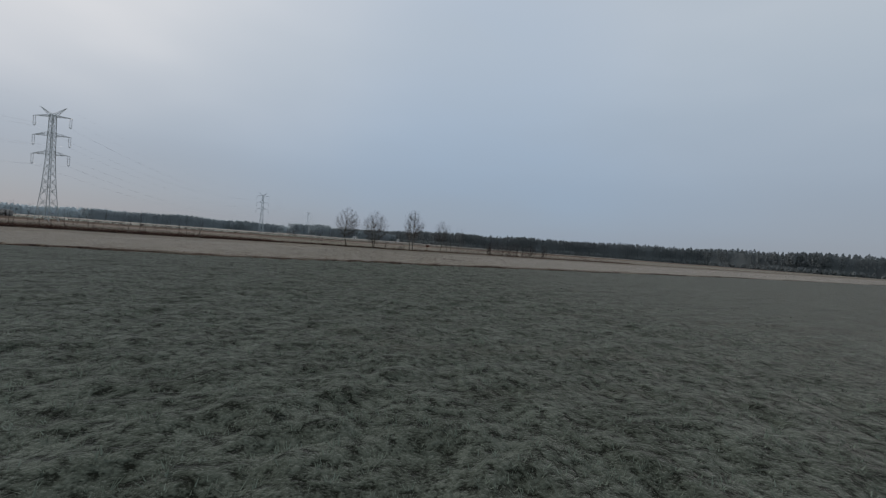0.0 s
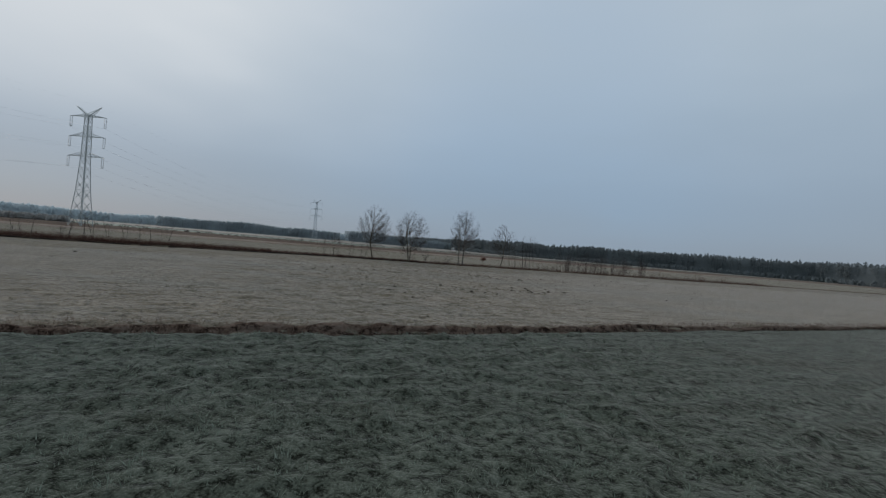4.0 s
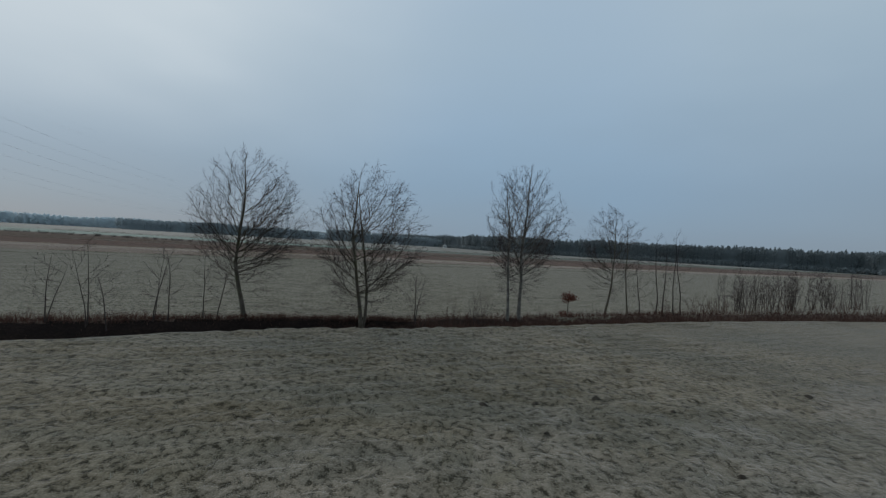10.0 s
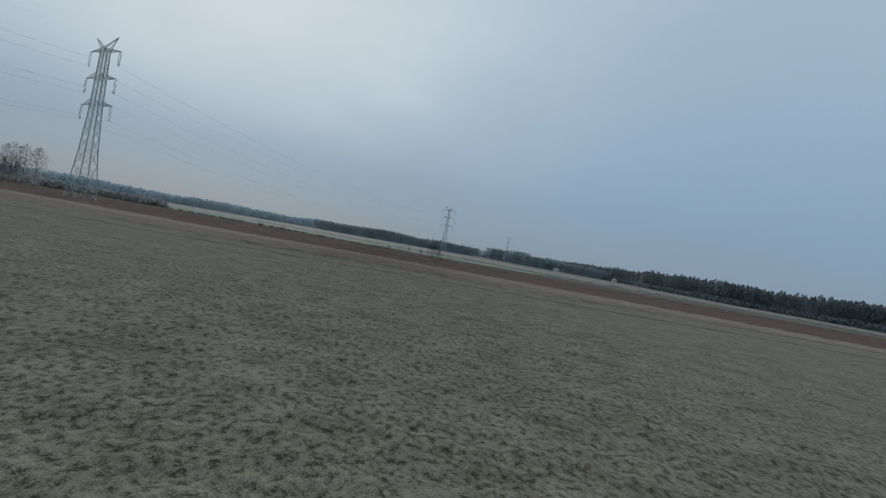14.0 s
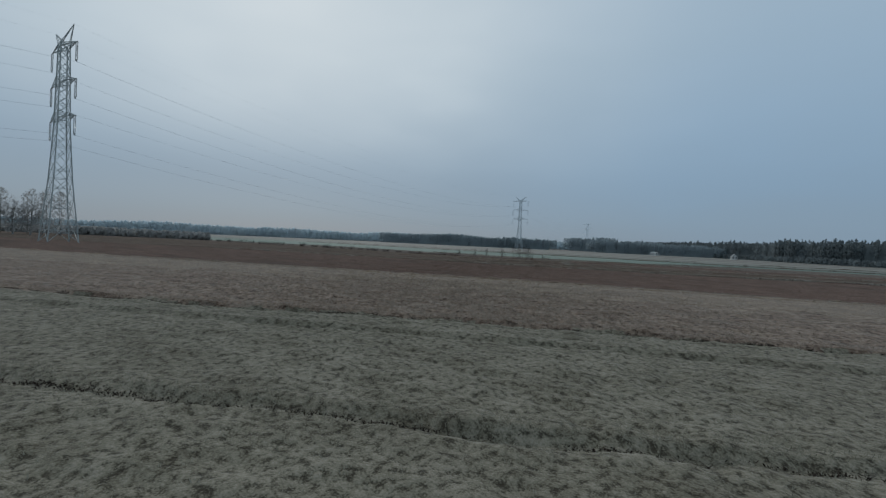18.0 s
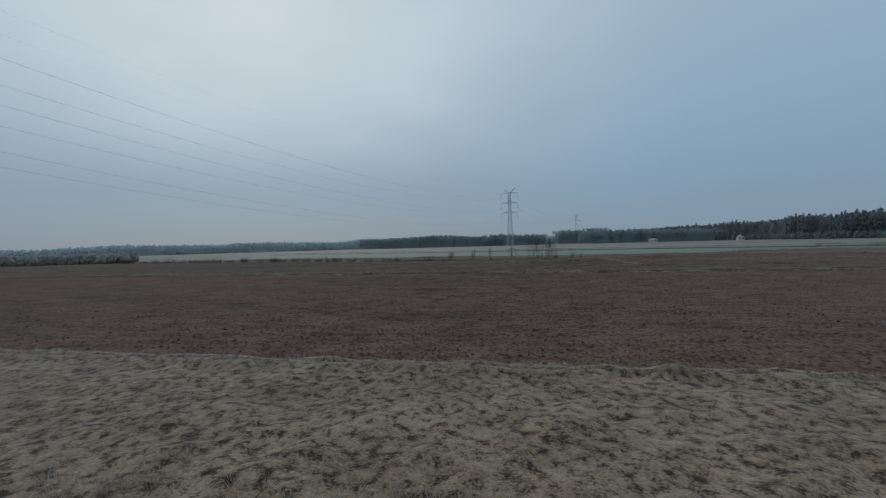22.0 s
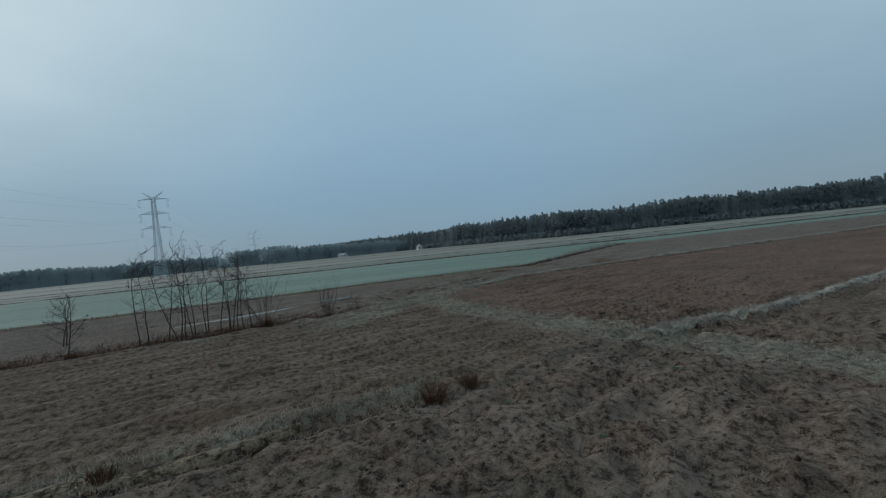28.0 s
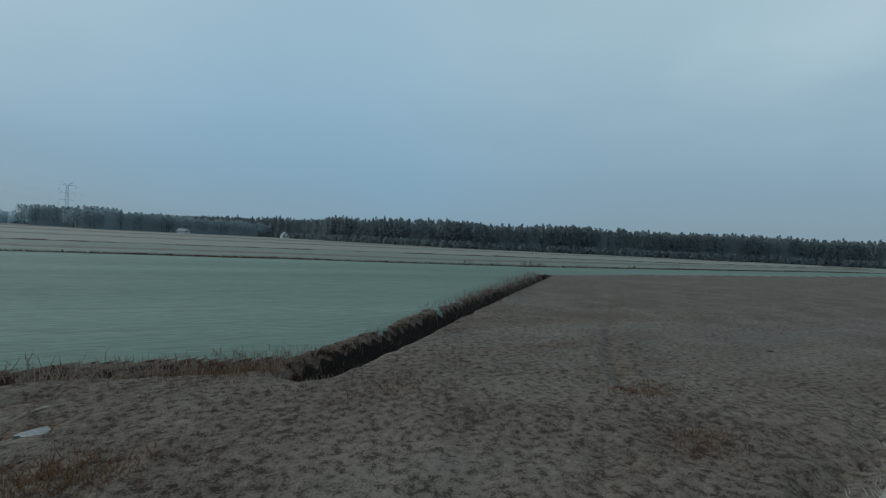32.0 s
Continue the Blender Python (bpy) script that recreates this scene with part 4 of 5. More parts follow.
for k in range(40):
    u = -70 + k * 1.62 + rng.uniform(-0.8, 0.8)
    v = float(B_LIP(np.array(u))) + rng.uniform(0.98, 1.25) * float(ditch_width(u))
    SAPS.append((*xy(u, v), rng.uniform(2.6, 4.8), rng.uniform(0.5, 1.0)))
for k, (x, y, h, s) in enumerate(SAPS):
    sapling(x, y, 100 + k, h * 1.05, s * 1.05, "thin leafless sapling on the far bank of the ditch", rng.choice((1, 2, 2)), 12, thick=0.032, group="saplings on the ditch bank", lean=(rng.uniform(-0.06, 0.06), 0))
# a stand of pole saplings further along
for k in range(58):
    a = rng.random()
    x, y = 13.5 + a * 24.5 + rng.uniform(-0.6, 0.6), 130.6 + a * 13.6 + rng.uniform(-1.0, 1.6)
    sapling(x, y, 200 + k, rng.uniform(2.9, 5.0), rng.uniform(0.45, 0.85), "slender bare pole sapling in a stand by the ditch", rng.choice((2, 3, 3)), 17, thick=0.021, low=0.1, group="pole stand by the ditch", lean=(rng.uniform(-0.06, 0.06), 0))
for k in range(20):
    u = 60 + k * 2.9 + rng.uniform(-1, 1)
    v = float(B_LIP(np.array(u))) + rng.uniform(1.5, 4.5)
    x, y = xy(u, v)
    shrub("shrub", x, y, 300 + k, 22, rng.uniform(1.2, 2.0), 0.8, "brush", "low bushy reddish shrub on the shallow ditch", 0.018, 0.7, 0.8, "low shrubs by the ditch")


def stems_along(name, places, seed, height, mat, label, category, radius=0.006, lean=0.25, extra=0.5):
    """Countless dry stems as one mesh: places is an array (n, 3)."""
    r = np.random.RandomState(seed)
    n = len(places)
    h = height * r.uniform(0.45, 1.1, n)
    top = places + np.stack([r.normal(0, lean, n) * h, r.normal(0, lean, n) * h, h], axis=1)
    mid = (places + top) / 2 + np.stack([r.normal(0, 0.05, n), r.normal(0, 0.05, n), 0 * h], axis=1)
    a = r.uniform(0, math.pi, n)
    w = np.stack([np.cos(a), np.sin(a), 0 * a], axis=1) * radius * r.uniform(0.7, 1.5, (n, 1))
    low = places - np.array([0, 0, 0.06])
    vs = np.stack([low - w, low + w, mid + w * 0.9, top, mid - w * 0.9], axis=1).reshape(-1, 3)
    base = np.arange(n)[:, None] * 5
    tris = np.concatenate([base + np.array([[0, 1, 2]]), base + np.array([[0, 2, 4]]), base + np.array([[4, 2, 3]])])
    ob = new(name, fast_mesh(name, vs, tris, [M[mat]]))
    return tagged(ob, label, category, kind="stuff")


def scatter(us, vs, keep=None):
    x, y = xy(us, vs)
    z, zone = land(x, y)
    p = np.stack([x, y, z], axis=1)
    return p if keep is None else p[np.isin(zone, [ZI[k] for k in keep])]


R = np.random.RandomState(4)
n = 18000
us = R.uniform(-80, 36, n)
p = scatter(us, B_LIP(us) + np.where(R.rand(n) < 0.06, R.uniform(0.1, 1.08, n), R.uniform(0.93, 1.1, n)) * ditch_width(us))
stems_along("ditch_brush", p, 1, np.interp(us, [-80, 10, 28, 60], [0.30, 0.30, 0.34, 0.32]), "brush", "tangled reddish-brown dry stems filling the ditch", "brush", 0.012, 0.45)
n = 22000
us = np.concatenate([R.uniform(-85, 22, n // 2), R.uniform(-85, 8, n)])
p = scatter(us, B_LIP(us) + R.uniform(0.97, 1.4, len(us)) * ditch_width(us))
stems_along("bank_reeds", p, 3, np.interp(us, [-85, -5, 10, 22], [1.15, 1.0, 0.7, 0.5]), "brush", "hazy reddish-brown dry reeds on the far ditch bank", "reeds", 0.006, 0.3)
n = 7000
us = R.uniform(30, 62, n)
p = scatter(us, B_LIP(us) + R.uniform(0.05, 1.3, n) * ditch_width(us))
stems_along("ditch_brush", p, 5, 0.34, "brush", "reddish-brown dead stems on the banks under the trees", "brush", 0.008, 0.45)
n = 12000
us = R.uniform(36, 130, n)
p = scatter(us, B_LIP(us) + R.uniform(0.05, 1.15, n) * ditch_width(us))
stems_along("ditch_brush", p, 2, 0.6, "brush", "low reddish-brown dry stems along the shallow ditch", "brush", 0.010, 0.5)


# ---- pylons and wires ----
P1, P2, P3 = Vector((-169.6, 190.1, 0)), Vector((-199.5, 495.5, 0)), Vector((-247.0, 838.0, 0))
P0, P4 = P1 + Vector((28, -310, 0)), P3 + Vector((-46, 345, 0))
ARMS = ((46.0, 7.3), (37.6, 7.3), (29.3, 7.3))
INS = 4.6


def half_width(z):
    return float(np.interp(z, [0, 14, 27, 46, 47.5], [2.85, 1.75, 1.18, 0.85, 0.8]))


def pylon(foot, ahead, behind, scale, mat, label, fat=1.0):
    root = new("pylon")
    d = (ahead - behind).normalized()
    root.matrix_world = Matrix.LocRotScale(foot, Euler((0, 0, math.atan2(-d.x, d.y))), Vector((scale,) * 3))
    corner = [(-1, -1), (1, -1), (1, 1), (-1, 1)]
    levels = [0, 5.5, 10.5, 15, 19, 22.5, 25.5, 28, 30.3, 32.5, 34.7, 36.8, 38.8, 40.8, 42.8, 44.8, 46.6]
    ring = {z: [Vector((a * half_width(z), b * half_width(z), z)) for a, b in corner] for z in levels}
    for c in range(4):
        rows = [(ring[a][c], ring[b][c], 0.13 * fat, 0.12 * fat) for a, b in zip(levels, levels[1:])]
        part("leg", bars("leg", [(ring[0][c] - Vector((0, 0, 0.4)), ring[0][c], 0.3, 0.3)] + rows, mat), root)
    for c in range(4):
        e = (c + 1) % 4
        rows = []
        for k, (a, b) in enumerate(zip(levels, levels[1:])):
            rows += [(ring[a][c], ring[b][e], 0.06 * fat, 0.06 * fat), (ring[a][e], ring[b][c], 0.06 * fat, 0.06 * fat)]
            if k and k % 2 == 0 or b in (30.3, 38.8, 46.6):
                rows.append((ring[b][c], ring[b][e], 0.06 * fat, 0.06 * fat))
            if k < 4:
                m0, m1 = (ring[a][c] + ring[b][c]) / 2, (ring[a][e] + ring[b][e]) / 2
                mid = (m0 + m1) / 2
                rows += [(m0, mid, 0.045 * fat, 0.045 * fat), (m1, mid, 0.045 * fat, 0.045 * fat)]
        part("bracing", bars("bracing", rows, mat), root)
    for z, reach in ARMS:
        arm = part("crossarm", bars("crossarm", [row for s in (-1, 1) for row in arm_rows(z, reach, s, fat)], mat), root)
        for s in (-1, 1):
            rows = []
            for o in (-0.42, 0.42):
                a, b = Vector((s * reach + o, 0, z - 0.25)), Vector((s * reach + o, 0, z - INS + 0.3))
                rows.append((a, b, 0.03 * fat, 0.03 * fat))
                for k in range(18):
                    q = a.lerp(b, (k + 0.5) / 18)
                    rows.append((q + Vector((0, 0, 0.05)), q - Vector((0, 0, 0.05)), 0.06 * fat, 0.15 * fat))
            for q in (z - 0.2, z - INS + 0.28):
                rows.append((Vector((s * reach - 0.5, 0, q)), Vector((s * reach + 0.5, 0, q)), 0.07 * fat, 0.07 * fat))
            rows.append((Vector((s * reach, 0, z - INS + 0.28)), Vector((s * reach, 0, z - INS - 0.1)), 0.12 * fat, 0.12 * fat))
            part("insulator", bars("insulator", rows, M["glass_ins"] if mat == M["steel"] else mat, 6), arm, "double insulator string")
    for s in (-1, 1):
        w = half_width(46.6)
        tip = Vector((s * 5.4, 0, 50.2))
        rows = []
        for b in (-1, 1):
            lo, hi = Vector((-s * w * 0.2, b * w, 46.6)), Vector((s * w, b * w, 46.2))
            rows += [(lo, tip, 0.09 * fat, 0.06 * fat), (hi, tip, 0.09 * fat, 0.06 * fat)]
            for k in (0.2, 0.4, 0.6, 0.8):
                rows.append((lo.lerp(tip, k), hi.lerp(tip, k), 0.045 * fat, 0.045 * fat))
        part("earth_wire_horn", bars("horn", rows, mat), root)
    return tagged(root, label, "pylon", "pylons of the power line")


def arm_rows(z, reach, s, fat):
    w = half_width(z)
    tip = Vector((s * reach, 0, z - 0.1))
    rows = []
    for b in (-1, 1):
        lo, hi = Vector((s * w, b * w, z - 0.1)), Vector((s * half_width(z + 1.5), b * half_width(z + 1.5), z + 1.5 if z < 45 else z + 0.7))
        rows += [(lo, tip, 0.09 * fat, 0.07 * fat), (hi, tip, 0.08 * fat, 0.06 * fat)]
        last = lo
        for k in (0.25, 0.5, 0.75):
            rows += [(lo.lerp(tip, k), hi.lerp(tip, k), 0.045 * fat, 0.045 * fat), (last, hi.lerp(tip, k), 0.045 * fat, 0.045 * fat)]
            last = lo.lerp(tip, k)
    for k in (0.0, 0.3, 0.6):
        a, b = Vector((s * w, -w, z - 0.1)).lerp(tip, k), Vector((s * w, w, z - 0.1)).lerp(tip, k)
        rows.append((a, b, 0.05 * fat, 0.05 * fat))
    return rows


SC = {1: 0.985, 2: 0.92, 3: 0.92}
pylon(P1, P2, P0, SC[1], M["steel"], "tall grey steel lattice pylon with three crossarms beside the fields", 1.08)
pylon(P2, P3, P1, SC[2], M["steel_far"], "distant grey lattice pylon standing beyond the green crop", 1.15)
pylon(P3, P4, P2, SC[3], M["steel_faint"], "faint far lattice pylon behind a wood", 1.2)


def wire(a, b, sag, radius, label):
    n = 48
    pts = [a.lerp(b, k / n) - Vector((0, 0, sag * 4 * (k / n) * (1 - k / n))) for k in range(n + 1)]
    ob = new("power_wire", bars("power_wire", [(p, q, radius, radius) for p, q in zip(pts, pts[1:])], M["wire"], 5))
    return tagged(ob, label, "cable", "wires of the power line")


SPANS = ((P0, P1, 0.985, 0.985), (P1, P2, 0.985, 0.92), (P2, P3, 0.92, 0.92), (P3, P4, 0.92, 0.92))
for a, b, sa, sb in SPANS:
    d = (b - a).normalized()
    across = Vector((d.y, -d.x, 0))
    for z, reach in ARMS:
        for s in (-1, 1):
            wire(a + across * s * reach * sa + Vector((0, 0, (z - INS - 0.1) * sa)), b + across * s * reach * sb + Vector((0, 0, (z - INS - 0.1) * sb)), 9.5, 0.022, "grey sagging conductor of the power line")
    for s in (-1, 1):
        wire(a + across * s * 5.4 * sa + Vector((0, 0, 50.2 * sa)), b + across * s * 5.4 * sb + Vector((0, 0, 50.2 * sb)), 7.5, 0.007, "thin earth wire at the top of the power line")


# ---- woods ----
def along(line, step, rows, gap, rnd, jitter):
    out = []
    for (ax, ay), (bx, by) in zip(line, line[1:]):
        ln = math.hypot(bx - ax, by - ay)
        nx, ny = -(by - ay) / ln, (bx - ax) / ln
        for i in range(-int(14 / step), int((ln + 14) / step)):
            for r in range(rows):
                k = (i + rnd.rand()) * step / ln
                o = r * gap + rnd.uniform(-jitter, jitter)
                out.append((ax + (bx - ax) * k + nx * o, ay + (by - ay) * k + ny * o, r))
    return np.array(out)


def clump_trees(places, heights, widths, seed, low, clumps, shape, sheet=0.9):
    """Crowns of many small pointed clumps round each trunk, with gaps; returns corners, triangles and the trunks."""
    r = np.random.RandomState(seed)
    n = len(places)
    k = np.tile(np.linspace(0, 1, clumps), (n, 1)) + r.uniform(-0.06, 0.06, (n, clumps))
    k = np.clip(k, 0, 1)
    if shape == "pine":
        rad = np.interp(k, [0, 0.25, 0.7, 0.92, 1], [0.55, 1.0, 0.75, 0.35, 0.08])
    else:
        rad = np.interp(k, [0, 0.35, 0.7, 1], [0.6, 1.0, 0.85, 0.2])
    a = r.uniform(0, 6.283, (n, clumps))
    rr = rad * widths[:, None] * np.sqrt(r.uniform(0.05, 1, (n, clumps)))
    z0 = heights * low
    c = np.stack([places[:, 0:1] + np.cos(a) * rr, places[:, 1:2] + np.sin(a) * rr, z0[:, None] + k * (heights - z0)[:, None]], axis=2).reshape(-1, 3)
    m = len(c)
    size = np.repeat(np.full(n, sheet), clumps)[:, None, None] * r.uniform(0.6, 1.4, (m, 1, 1))
    # each clump lies across the line out from its trunk
    o = np.stack([np.cos(a).ravel(), np.sin(a).ravel(), np.full(m, 0.35)], axis=1) + r.normal(0, 0.12, (m, 3))
    o /= np.linalg.norm(o, axis=1, keepdims=True)
    t1 = np.stack([-o[:, 1], o[:, 0], np.zeros(m)], axis=1)
    t1 /= np.linalg.norm(t1, axis=1, keepdims=True)
    t2 = np.cross(o, t1)
    spin = r.uniform(0, 6.283, (m, 1)) + np.array([[0, 2.094, 4.189]]) + r.normal(0, 0.35, (m, 3))
    reach = size[:, 0] * r.uniform(0.6, 1.3, (m, 3))
    v = c[:, None, :] + t1[:, None, :] * (np.cos(spin) * reach)[:, :, None] + t2[:, None, :] * (np.sin(spin) * reach)[:, :, None]
    tris = np.arange(m * 3).reshape(-1, 3)
    trunks = [((x, y, -0.3), (x, y, h * 0.9), 0.16, 0.06) for (x, y), h in zip(places[:, :2], heights)]
    return v.reshape(-1, 3), tris, trunks


def wood(name, line, seed, step, rows, gap, height, width, low, clumps, shape, mat, trunk_mat, label, trunk=True, jitter=2.0, sheet=0.9):
    r = np.random.RandomState(seed)
    p = along(line, step, rows, gap, r, jitter)
    n = len(p)
    wave = value_noise(p[:, 0] * 0.03, p[:, 1] * 0.03, seed) * 0.07 + r.normal(0, 0.035, n)
    if shape == "pine":
        wave = wave * 1.25 + r.normal(0, 0.03, n)
    if shape == "round" and height > 10:
        wave = wave + value_noise(p[:, 0] * 0.012 + 7, p[:, 1] * 0.012, seed) * 0.22
    h = height * (1 + wave)
    w = width * r.uniform(0.75, 1.25, n)
    v, f, t = clump_trees(p, h, w, seed + 1, low, clumps, shape, sheet)
    ob = new(name, fast_mesh(name, v, f, [M[mat]]))
    tagged(ob, label, "forest", kind="stuff")
    if height > 10 and rows > 2:
        # a closed body along the edge, added to even out dark gaps between crowns
        cv, cf = [], []
        for (ax, ay), (bx, by) in zip(line, line[1:]):
            ln = math.hypot(bx - ax, by - ay)
            nx, ny = -(by - ay) / ln, (bx - ax) / ln
            m = max(2, int(ln / 2.2))
            first_v = len(cv)
            for i in range(m + 1):
                k = i / m
                x, y = ax + (bx - ax) * k, ay + (by - ay) * k
                swell = float(value_noise(np.array([x * 0.03]), np.array([y * 0.03]), seed)[0]) * 0.07
                if shape == "round":
                    swell += float(value_noise(np.array([x * 0.012 + 7]), np.array([y * 0.012]), seed)[0]) * 0.22
                for o, hh in ((-0.9, -0.3), (-0.5, 0.5), (0.6, 0.88), (rows * gap + 1, 0.86), (rows * gap + 2, -0.3)):
                    o += r.uniform(-0.7, 0.7)
                    cv.append((x + nx * o, y + ny * o, -0.3 if hh < 0 else height * (1 + swell) * (hh + r.uniform(-0.06, 0.06))))
            for i in range(m):
                for j in range(4):
                    a = first_v + i * 5 + j
                    cf.append((a, a + 5, a + 6, a + 1))
        part("gap_filler", mesh_of("gap_filler", cv, cf, [M[mat]], smooth=True), ob)
    if trunk:
        front = [row for row, k in zip(t, p[:, 2]) if k < 2]
        part("trunks", bars("trunks", front, M[trunk_mat], 3), ob)
    return ob


PINES = ((-190, 830), (-90, 710), (-34, 640), (-14, 590), (10, 552), (45, 512), (105, 484), (166, 458), (271, 418), (312, 340), (400, 250), (520, 120), (600, -60))
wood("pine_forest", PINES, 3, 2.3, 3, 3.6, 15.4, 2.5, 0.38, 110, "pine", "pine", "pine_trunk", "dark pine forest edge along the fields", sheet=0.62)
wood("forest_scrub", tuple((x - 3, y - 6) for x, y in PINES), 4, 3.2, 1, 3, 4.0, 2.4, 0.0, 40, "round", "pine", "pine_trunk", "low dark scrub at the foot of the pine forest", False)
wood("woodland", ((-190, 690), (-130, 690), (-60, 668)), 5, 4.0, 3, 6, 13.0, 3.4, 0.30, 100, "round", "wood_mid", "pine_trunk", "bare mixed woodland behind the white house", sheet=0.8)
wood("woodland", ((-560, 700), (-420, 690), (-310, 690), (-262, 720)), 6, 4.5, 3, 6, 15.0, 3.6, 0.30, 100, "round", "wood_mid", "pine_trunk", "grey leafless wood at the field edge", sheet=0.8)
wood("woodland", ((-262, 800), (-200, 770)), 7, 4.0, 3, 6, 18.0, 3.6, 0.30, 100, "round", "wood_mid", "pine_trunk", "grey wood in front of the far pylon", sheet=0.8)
wood("far_woodland", ((-1150, -500), (-1120, 100), (-1000, 420), (-820, 640), (-620, 830), (-380, 960), (-100, 1000)), 8, 6.0, 3, 9, 16.0, 6.0, 0.0, 100, "round", "wood_far", "pine_trunk", "woodland along the horizon with haze in its colour", False, 4.0, 1.9)
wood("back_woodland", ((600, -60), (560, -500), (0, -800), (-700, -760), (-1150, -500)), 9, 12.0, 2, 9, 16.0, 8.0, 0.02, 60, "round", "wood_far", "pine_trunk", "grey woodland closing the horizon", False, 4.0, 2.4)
# trees and brush behind the nearest pylon
rng = random.Random(5)
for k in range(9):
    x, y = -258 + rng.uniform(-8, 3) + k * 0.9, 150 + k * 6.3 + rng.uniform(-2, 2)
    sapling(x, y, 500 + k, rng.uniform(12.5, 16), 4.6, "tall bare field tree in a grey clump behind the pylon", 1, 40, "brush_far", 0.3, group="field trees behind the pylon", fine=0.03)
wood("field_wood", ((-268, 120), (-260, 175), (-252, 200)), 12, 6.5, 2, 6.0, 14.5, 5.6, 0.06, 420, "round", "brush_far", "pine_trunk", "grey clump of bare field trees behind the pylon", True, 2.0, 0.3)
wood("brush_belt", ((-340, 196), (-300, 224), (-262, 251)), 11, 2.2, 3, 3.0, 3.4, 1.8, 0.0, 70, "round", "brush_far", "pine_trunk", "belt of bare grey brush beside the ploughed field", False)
for k, (u, h) in enumerate(((108, 0.9), (112, 0.7), (117, 1.1), (119, 0.9), (128, 0.7), (140, 0.9), (152, 0.8))):
    x, y = xy(u, float(B_CROPFAR(np.array(u))))
    shrub("shrub", x, y, 900 + k, 26, h, 0.9, "brush", "small dark shrub on a field drain", 0.02, 0.7, 0.8, "shrubs on the far drain")


# ---- the white houses by the forest ----
def house(x, y, turn, size, label):
    root = new("house")
    root.location, root.rotation_euler = (x, y, 0), (0, 0, radians(turn))
    a, b, h, top = size
    v = [(-a, -b, -0.3), (a, -b, -0.3), (a, b, -0.3), (-a, b, -0.3), (-a, -b, h), (a, -b, h), (a, b, h), (-a, b, h), (0, -b, top), (0, b, top)]
    f = [(0, 1, 5, 8, 4), (2, 3, 7, 9, 6), (1, 2, 6, 5), (3, 0, 4, 7), (3, 2, 1, 0), (4, 8, 9, 7), (5, 6, 9, 8)]
    part("walls", mesh_of("walls", v, f, [M["render_white"]]), root)
    for s in (-1, 1):
        e, t = a + 0.5, 0.2
        drop = (top - h) / a * 0.5
        rv = []
        for yy in (-b - 0.4, b + 0.4):
            rv += [(0, yy, top + 0.03), (s * e, yy, h - drop + 0.03), (s * e, yy, h - drop + 0.03 + t), (0, yy, top + 0.03 + t)]
        part("roof", mesh_of("roof", rv, [(0, 1, 2, 3), (7, 6, 5, 4), (0, 4, 5, 1), (1, 5, 6, 2), (2, 6, 7, 3), (3, 7, 4, 0)], [M["roof"]]), root)
    for wx in (-a * 0.5, a * 0.5):
        for wz in (1.5,) if h < 4 else (1.5, 4.0):
            c = [(wx - 0.5, -b - 0.04, wz - 0.6), (wx + 0.5, -b - 0.04, wz - 0.6), (wx + 0.5, -b - 0.04, wz + 0.6), (wx - 0.5, -b - 0.04, wz + 0.6)]
            part("window", mesh_of("window", c + [(p, q + 0.1, r) for p, q, r in c], [(0, 1, 2, 3), (7, 6, 5, 4), (0, 4, 5, 1), (1, 5, 6, 2), (2, 6, 7, 3), (3, 7, 4, 0)], [M["pane"]]), root)
    part("chimney", bars("chimney", [(Vector((a * 0.2, b * 0.3, h)), Vector((a * 0.2, b * 0.3, top + 0.9)), 0.4, 0.4)], M["roof"]), root)
    return tagged(root, label, "house")


house(-49, 620, 12, (2.2, 3.0, 2.2, 4.3), "small white gabled house at the edge of the woods")
house(-118, 650, 50, (2.2, 4.0, 2.0, 3.4), "low pale farm building half hidden by the woods")


# ---- hedge saplings and reeds near the end ----
HS = "saplings along the field drain"
for k, (x, y, h, n) in enumerate(((-97.2, 273.4, 3.2, 1), (-99.6, 276.4, 2.6, 2), (-94.2, 274.9, 4.4, 2), (-93.2, 275.0, 5.0, 3), (-92.6, 275.2, 4.2, 3), (-91.4, 275.6, 4.6, 3), (-90.9, 276.0, 4.2, 3), (-90.3, 276.0, 3.6, 3), (-102.5, 273.0, 2.4, 2), (-106, 271.8, 2.2, 2), (-111, 270.6, 1.8, 3))):
    for m in range(max(1, n)):
        sapling(x + rng.uniform(-0.45, 0.45), y + rng.uniform(-0.3, 0.3), 600 + 10 * k + m, h * rng.uniform(0.85, 1.2), rng.uniform(0.45, 0.8), "thin crooked leafless sapling beside the field drain", 1, 14, thick=0.028, low=0.14, group=HS, lean=(rng.uniform(-0.1, 0.1), rng.uniform(-0.06, 0.06)), fine=0.008)
shrub("shrub", -88.9, 275.4, 650, 14, 3.0, 0.42, "twig", "bare bushy shrub with russet growth at its foot", 0.02, 0.9, 0.2, litter="rush")
shrub("shrub", -85.8, 276.4, 651, 18, 2.1, 0.5, "twig", "round bare shrub beside the drain", 0.016, 0.9, 0.2)
shrub("shrub", -84.3, 276.6, 652, 14, 1.3, 0.55, "brush", "small bare shrub beside the drain", 0.012, 0.8, 0.2)
for k in range(38):
    x = -112 - k * 4.0 + rng.uniform(-2, 2)
    y = 269.2 - (k * 4.0) * 0.11 + rng.uniform(-0.7, 0.7)
    shrub("shrub", x, y, 700 + k, 38, rng.uniform(0.8, 1.9), 1.1, "twig", "low dark shrub along the field drain", 0.028, 0.7, 1.0, "shrubs along the drain")


